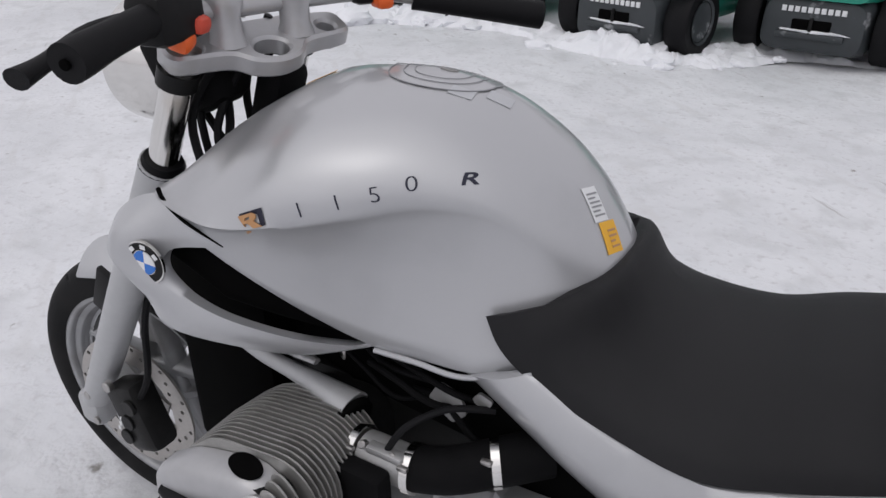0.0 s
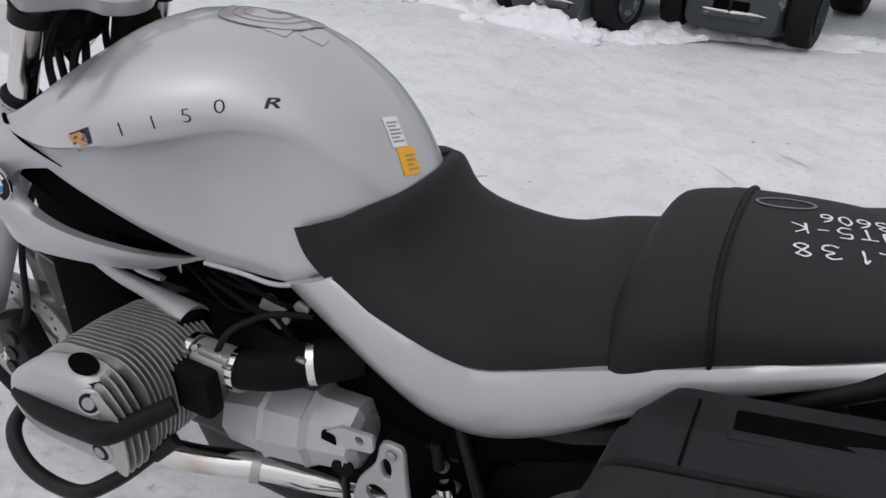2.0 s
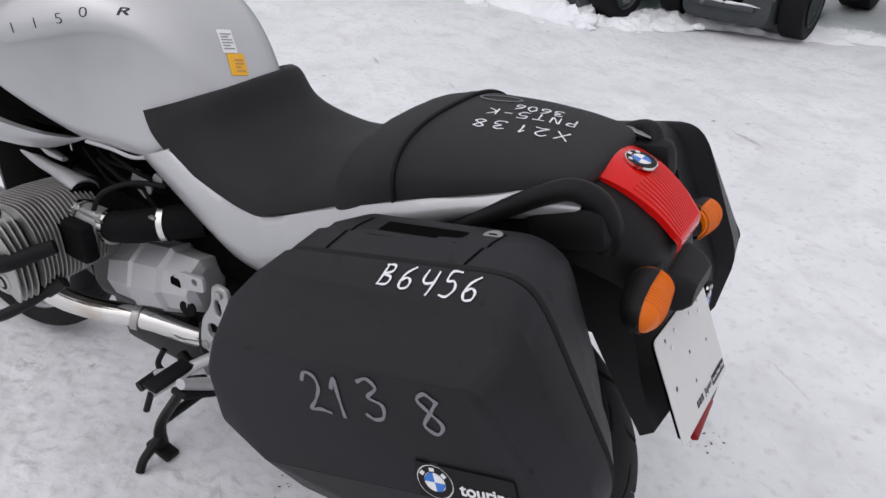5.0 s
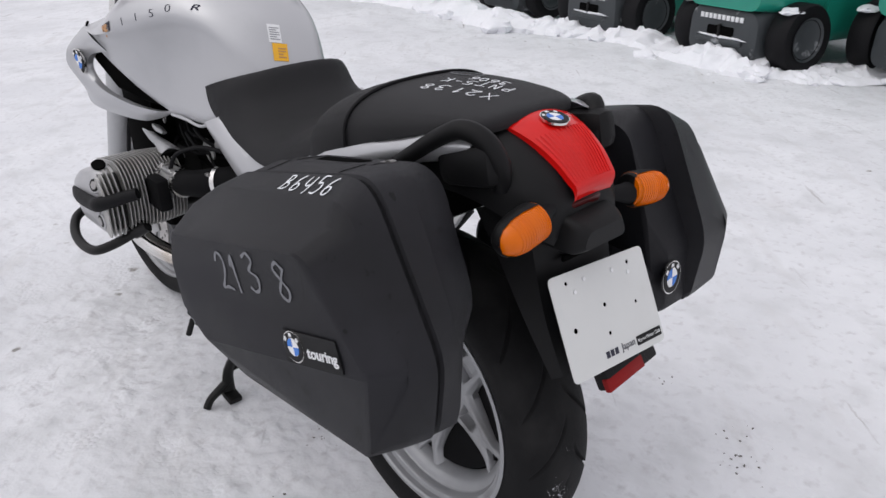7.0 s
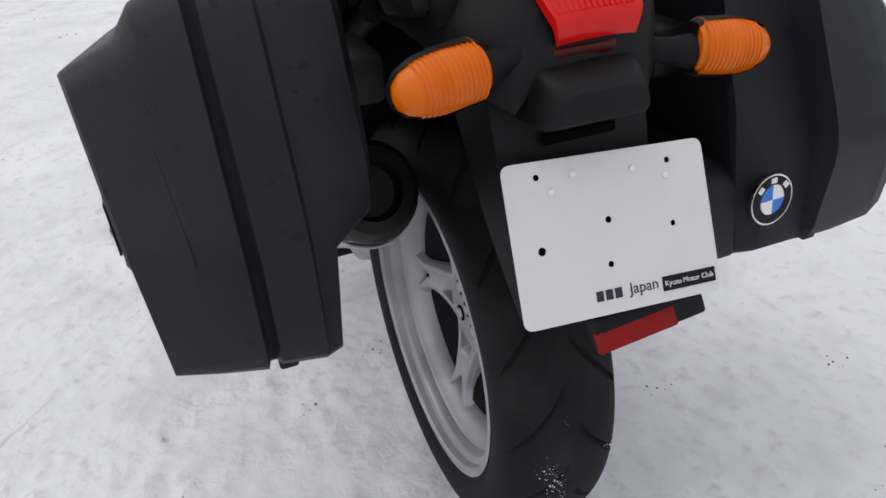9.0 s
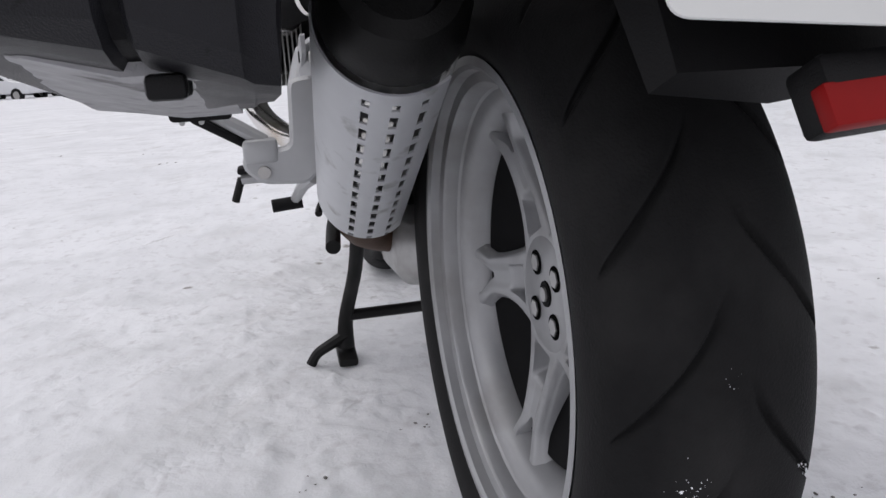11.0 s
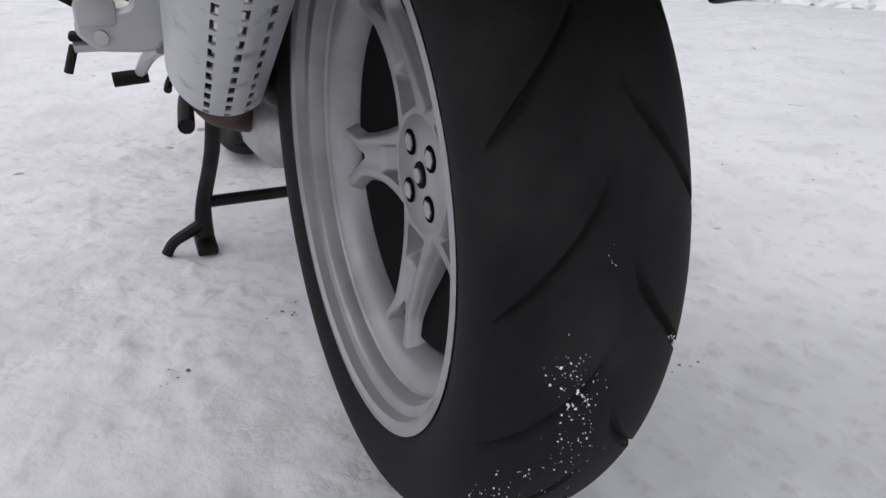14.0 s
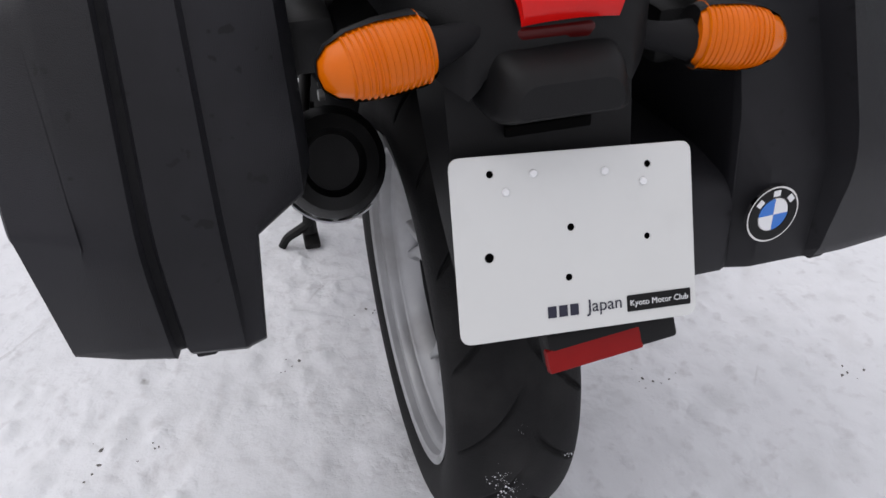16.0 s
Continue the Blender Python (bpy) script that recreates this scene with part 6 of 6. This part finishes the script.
can = part("silencer", loft([can_ring(-0.03, 0.03), can_ring(0.0, 0.046), can_ring(0.06, 0.054), can_ring(0.94, 0.057), can_ring(0.97, 0.054)]), CHROME, bike, "steel silencer")
part("end_cap", loft([can_ring(0.93, 0.058), can_ring(0.99, 0.056), can_ring(1.025, 0.047), can_ring(1.032, 0.034), can_ring(1.015, 0.030), can_ring(0.985, 0.028)], caps=True), BLACK, can, "black silencer end cap")
shield = bmesh.new()
NA, NT = 72, 78
grid = {}
for layer, r0 in enumerate((0.0610, 0.0628)):
    for i in range(NT + 1):
        for j in range(NA + 1):
            t = 0.02 + 0.90 * i / NT
            a = radians(-165 + 225 * j / NA)
            grid[layer, i, j] = shield.verts.new(can_point(t, a, r0 - (0.012 * max(0, 1 - i / 3) ** 2)))


def open_slot(i, j):
    return 3 <= i < NT - 3 and i % 6 in (1, 2, 3, 4) and j in (17, 18, 24, 25, 31, 32)


for i in range(NT):
    for j in range(NA):
        if j < 12 or open_slot(i, j):
            continue
        q = [(i, j), (i + 1, j), (i + 1, j + 1), (i, j + 1)]
        shield.faces.new([grid[1, *p] for p in q])
        shield.faces.new([grid[0, *p] for p in reversed(q)])
        for (p0, p1), (di, dj) in zip(zip(q, q[1:] + q[:1]), ((0, -1), (1, 0), (0, 1), (-1, 0))):
            ni, nj = i + di, j + dj
            if not (0 <= ni < NT and 12 <= nj < NA) or open_slot(ni, nj):
                shield.faces.new([grid[0, *p0], grid[0, *p1], grid[1, *p1], grid[1, *p0]])
part("heat_shield", shield, FOOT_WHITE, can, "scuffed pale heat shield with rows of slots", degrees=50)
part("link_pipe", tube([(-0.322, -0.140, 0.372), (-0.37, -0.142, 0.338), (-0.41, -0.118, 0.312), (-0.45, -0.05, 0.290), (-0.46, 0.02, 0.280)], [0.036, 0.036, 0.035, 0.034, 0.034], 16), RUST, can, "rusty link pipe")
part("collector", loft([[Vector((x, y, z)) for y, z in rounded([(-hw, z0), (hw, z0), (hw, z1), (-hw, z1)], 0.03)] for x, hw, z0, z1 in ((-0.54, 0.06, 0.24, 0.31), (-0.48, 0.100, 0.225, 0.33), (-0.36, 0.095, 0.230, 0.33), (-0.31, 0.06, 0.25, 0.31))]), CAST, bike, "steel exhaust collector box")

# centre stand
for s in (-1, 1):
    leg = part("stand_leg", tube([(-0.53, s * 0.128, 0.30), (-0.585, s * 0.134, 0.20), (-0.648, s * 0.152, 0.092), (-0.656, s * 0.156, 0.030)], [0.013, 0.013, 0.014, 0.017], 10, 4, 0.8), BLACK, bike, "black centre stand leg")
    part("stand_foot", rbox((-0.655, s * 0.156, 0.016), (0.070, 0.036, 0.016), 0.005, pose(0, 0, 0, 0, 10)), BLACK, leg)
    if s < 0:
        part("stand_tang", tube([(-0.655, -0.152, 0.055), (-0.652, -0.184, 0.040), (-0.650, -0.210, 0.026), (-0.648, -0.224, 0.006)], [0.012, 0.011, 0.010, 0.010], 8, 4), BLACK, leg)
part("stand_crossbar", tube([(-0.648, -0.150, 0.094), (-0.648, 0.150, 0.094)], 0.0105, 10, 1), BLACK, bike)
stand = part("side_stand", tube([(-0.53, -0.155, 0.335), (-0.44, -0.175, 0.315), (-0.36, -0.185, 0.300)], [0.012, 0.011, 0.011], 10), BLACK, bike, "folded black side stand")
part("stand_hook", tube([(-0.56, -0.17, 0.345), (-0.565, -0.185, 0.32), (-0.55, -0.19, 0.31)], 0.006, 8), BLACK, stand)


# ---- luggage cases hung on the sides ----
def case_ring(y, front, top0, top1, rear_top, rear, rear_low, low, front_low, r=0.03):
    pts = [front, top0, top1, rear_top, rear, rear_low, low, front_low]
    ring = [Vector((x, y, z)) for x, z in rounded(pts, r, 3)]
    for p in ring:  # the outer side draws in towards the rear
        if y < -0.37 and p.x > 0.11:
            p.y += 0.17 * (p.x - 0.11) * min(1.0, max(0.0, (p.z - 0.585) / 0.07))
    return ring


CASE_ROWS = [
    (-0.190, (-0.050, 0.720), (-0.035, 0.800), (0.180, 0.850), (0.215, 0.835), (0.255, 0.720), (0.250, 0.675), (0.010, 0.650), (-0.040, 0.665), 0.02),
    (-0.200, (-0.062, 0.720), (-0.050, 0.815), (0.190, 0.862), (0.228, 0.848), (0.285, 0.710), (0.280, 0.665), (0.005, 0.640), (-0.055, 0.655), 0.02),
    (-0.240, (-0.080, 0.710), (-0.070, 0.815), (0.206, 0.872), (0.240, 0.858), (0.312, 0.690), (0.306, 0.650), (0.000, 0.630), (-0.072, 0.645), 0.02),
    (-0.250, (-0.085, 0.690), (-0.073, 0.815), (0.208, 0.874), (0.242, 0.859), (0.316, 0.685), (0.314, 0.546), (0.000, 0.525), (-0.076, 0.555), 0.03),
    (-0.262, (-0.086, 0.690), (-0.074, 0.814), (0.209, 0.874), (0.243, 0.859), (0.322, 0.686), (0.322, 0.548), (0.000, 0.524), (-0.078, 0.554), 0.03),
    (-0.266, (-0.092, 0.689), (-0.079, 0.816), (0.213, 0.879), (0.247, 0.864), (0.332, 0.688), (0.328, 0.551), (0.000, 0.520), (-0.083, 0.551), 0.03),
    (-0.307, (-0.098, 0.688), (-0.082, 0.808), (0.216, 0.880), (0.248, 0.864), (0.352, 0.690), (0.338, 0.566), (0.000, 0.518), (-0.088, 0.549), 0.03),
    (-0.310, (-0.094, 0.688), (-0.078, 0.804), (0.214, 0.876), (0.246, 0.860), (0.348, 0.690), (0.334, 0.570), (0.002, 0.521), (-0.084, 0.552), 0.03),
    (-0.316, (-0.094, 0.688), (-0.078, 0.804), (0.214, 0.876), (0.246, 0.860), (0.348, 0.690), (0.334, 0.570), (0.002, 0.521), (-0.084, 0.552), 0.03),
    (-0.319, (-0.099, 0.688), (-0.083, 0.809), (0.217, 0.881), (0.249, 0.865), (0.354, 0.690), (0.340, 0.566), (0.000, 0.517), (-0.089, 0.548), 0.03),
    (-0.356, (-0.104, 0.688), (-0.088, 0.797), (0.230, 0.864), (0.254, 0.850), (0.345, 0.693), (0.334, 0.574), (0.000, 0.523), (-0.094, 0.552), 0.02),
    (-0.394, (-0.106, 0.692), (-0.090, 0.778), (0.238, 0.840), (0.256, 0.829), (0.345, 0.697), (0.314, 0.574), (0.000, 0.531), (-0.094, 0.562), 0.010),
    (-0.4360, (-0.090, 0.702), (-0.074, 0.752), (0.228, 0.820), (0.248, 0.812), (0.328, 0.700), (0.326, 0.690), (-0.010, 0.604), (-0.076, 0.634), 0.006),
    (-0.4380, (-0.086, 0.702), (-0.071, 0.749), (0.226, 0.817), (0.244, 0.809), (0.323, 0.700), (0.321, 0.692), (-0.010, 0.608), (-0.072, 0.637), 0.006),
]


def pannier(s, label):
    """s 1: the left case, cut out for the silencer; -1: the right one, hanging a little lower."""
    c = thing("luggage_case", (0.1, -0.3 * s, 0.5), label, "luggage case", "motorcycle luggage cases")
    def piece(name, bm, mat, text="", keep="", degrees=38, parent=None):
        if s < 0:
            bm = mirrored(bm)
            for v in bm.verts:  # this case is the wider one, its lid hanging lower
                out = max(0.0, v.co.y - 0.305)
                v.co.x -= 0.40 * out * max(0.0, min(1.0, (v.co.x - 0.1) / 0.15))
                v.co.y += 0.50 * out - 0.004
                v.co.z -= 0.012 + 0.026 * max(0.0, min(1.0, (v.co.z - 0.50) / 0.10)) + 0.31 * out - 0.015 * max(0.0, min(1.0, (v.co.z - 0.70) / 0.10)) * max(0.0, min(1.0, (0.325 - v.co.y) / 0.05))
        return part(name, bm, mat, parent or c, text, keep, degrees)
    rows = CASE_ROWS
    if s < 0:  # no step at the lid, a recess beside the lamp
        inner = ((-0.088, 0.690), (-0.076, 0.812), (0.182, 0.872), (0.212, 0.856), (0.312, 0.674), (0.316, 0.549), (0.000, 0.520), (-0.080, 0.550), 0.02)
        shelf = ((-0.050, 0.620), (-0.040, 0.655), (0.230, 0.668), (0.288, 0.660), (0.306, 0.640), (0.310, 0.549), (0.000, 0.530), (-0.040, 0.560), 0.014)
        lip = ((-0.098, 0.688), (-0.082, 0.808), (0.216, 0.880), (0.248, 0.864), (0.338, 0.690), (0.322, 0.549), (0.000, 0.518), (-0.088, 0.549), 0.03)
        rows = [(-0.128, (-0.040, 0.620), (-0.030, 0.645), (0.220, 0.655), (0.278, 0.648), (0.292, 0.630), (0.296, 0.560), (0.000, 0.540), (-0.030, 0.570), 0.014), (-0.134, *shelf), (-0.192, *shelf), (-0.198, *CASE_ROWS[1][1:6], *shelf[5:8], 0.02), (-0.222, *inner), (-0.280, *inner), (-0.288, *lip), (-0.319, *lip), *CASE_ROWS[10:]]
    piece("shell", loft([case_ring(y, *rest) for y, *rest in rows]), CASE, "grained black plastic shell", "case" if s > 0 else "case_right", 26)
    if s > 0:
        piece("gasket", loft([case_ring(y, *CASE_ROWS[7][1:]) for y in (-0.3095, -0.3165)], caps=False), SOFT)
    piece("handle_well", rbox((0.066, -0.243, 0.8405), (0.112, 0.034, 0.008), 0.003, pose(0, 0, 0, 0, -11)), DARK)
    piece("handle", rbox((0.066, -0.264, 0.8425), (0.118, 0.014, 0.012), 0.005, pose(0, 0, 0, 0, -11)), CASE, "carrying handle")
    lock = piece("lock", disc((0.147, -0.222, 0.8535), (-0.19, 0, 1), 0.0115, 0.0045, 24), STEEL, "round steel lock")
    piece("key_slot", rbox((0.1462, -0.222, 0.8582), (0.010, 0.0018, 0.001), 0.0, pose(0, 0, 0, 0, -11)), DARK, parent=lock)
    for x in (0.300, 0.276):
        piece("latch", rbox((x, -0.300 if s > 0 else -0.262 - 0.045 * (x > 0.29), 0.551 if s > 0 else 0.545), (0.012, 0.018, 0.012), 0.003), PLASTIC)
    foot = piece("corner_guard", loft([[Vector((x, y, z)) for y, z in rounded([(-0.286, z1), (-0.286, z0), (-0.338, z0), (-0.338, z1)], 0.005)] for x, z0, z1 in ((-0.100, 0.545, 0.590), (-0.060, 0.520, 0.575), (-0.015, 0.512, 0.545))]), PLASTIC, "ribbed black corner guard")
    for y in (-0.296, -0.312, -0.328):
        piece("rib", tube([(-0.092, y, 0.541), (-0.060, y, 0.519), (-0.016, y, 0.511)], 0.0025, 8), CAST, parent=foot)
    # thin uneven pale grey sheet along the case bottom
    underlay = loft([[Vector((0.010 + 0.278 * k / 12, y, z0 + (z1 - z0) * 0.88 * k / 12 - 0.0012 - 0.0010 * noise.noise((k * 1.7, y * 40, 3.0)))) for k in range(13)] + [Vector((0.288 - 0.278 * k / 12, y, z1 - (z1 - z0) * (0.12 + 0.88 * k / 12) + 0.005)) for k in range(13)] for y, z0, z1 in ((-0.276, 0.5190, 0.557), (-0.306, 0.518, 0.563), (-0.321, 0.518, 0.563), (-0.356, 0.524, 0.572), (-0.388, 0.529, 0.582))])
    piece("frozen_spray", underlay, PALE_GREY, "thin mottled grey sheet on the underside")
    piece("hanger", rbox((0.15, -0.175, 0.76), (0.10, 0.05, 0.05), 0.01), BLACK)
    return c


left_case = pannier(1, "black hard luggage case with handwritten numbers on it")
right_case = pannier(-1, "black hard luggage case with a round badge on its back")


def on_case(make, at, right, up, away, name, mat, label=""):
    m = axes(Vector(at) + Vector(away).normalized() * 0.03, right, up)
    return part(name, onto(make(m), "case", away, m), mat, left_case, label)


for x in (-0.020, 0.160):
    on_case(lambda m: slab([(-0.0012, -0.045 + 0.0075 * k) for k in range(13)] + [(0.0012, 0.045 - 0.0075 * k) for k in range(13)], 0.0004, m), (x, -0.262, 0.845), (1, 0, 0.19), (0, 1, 0), (0, 0, 1), "panel_joint", DARK)
on_case(lambda m: handwriting("B6456", 0.0295, m, 0.0023, 0.86, seed=4), (0.142, -0.339, 0.858), (1, 0, 0.16), (-0.1, 0.75, 0.6), (0, -0.6, 0.8), "marking", WHITE, "white paint-marker number")
for n, digit in enumerate("2138"):
    on_case(lambda m, d=digit, n=n: handwriting(d, 0.047, m, 0.0036, seed=n), ((0.066, 0.098, 0.136, 0.200)[n], -0.424, (0.738, 0.749, 0.760, 0.776)[n]), (1, 0, 0.28), (-0.30, 0.1, 1), (0, -1, 0.1), "chalk_digit", CHALK, "faint chalk digit")
BADGE = ((0.228, -0.424, 0.694), (1, 0, 0.26), (-0.26, 0.0, 1), (0, -1, 0))
on_case(lambda m: slab(rounded([(-0.046, -0.022), (0.062, -0.022), (0.062, 0.020), (-0.046, 0.020)], 0.003), 0.002, m), *BADGE, "badge_plate", PLASTIC, "black badge")
on_case(lambda m: lettering("touring", 0.0195, m @ Matrix.Translation((0.031, -0.003, 0.0040)), bold=0.0004), *BADGE, "word", LABEL_WHITE)
spot, facing, _, _ = SURFACES["case"].ray_cast((0.204, -0.60, 0.688), (0, 1, 0), 0.5)
emblem(spot + facing * 0.001, facing, (-0.3, 0, 1), 0.0205, left_case)
spot, facing, _, _ = SURFACES["case_right"].ray_cast((0.60, 0.222, 0.594), (-1, 0, 0), 0.5)
emblem(spot + Vector((0.003, 0, 0)), (1, 0.06, 0.14), (-0.1, 0, 1), 0.0285, right_case)
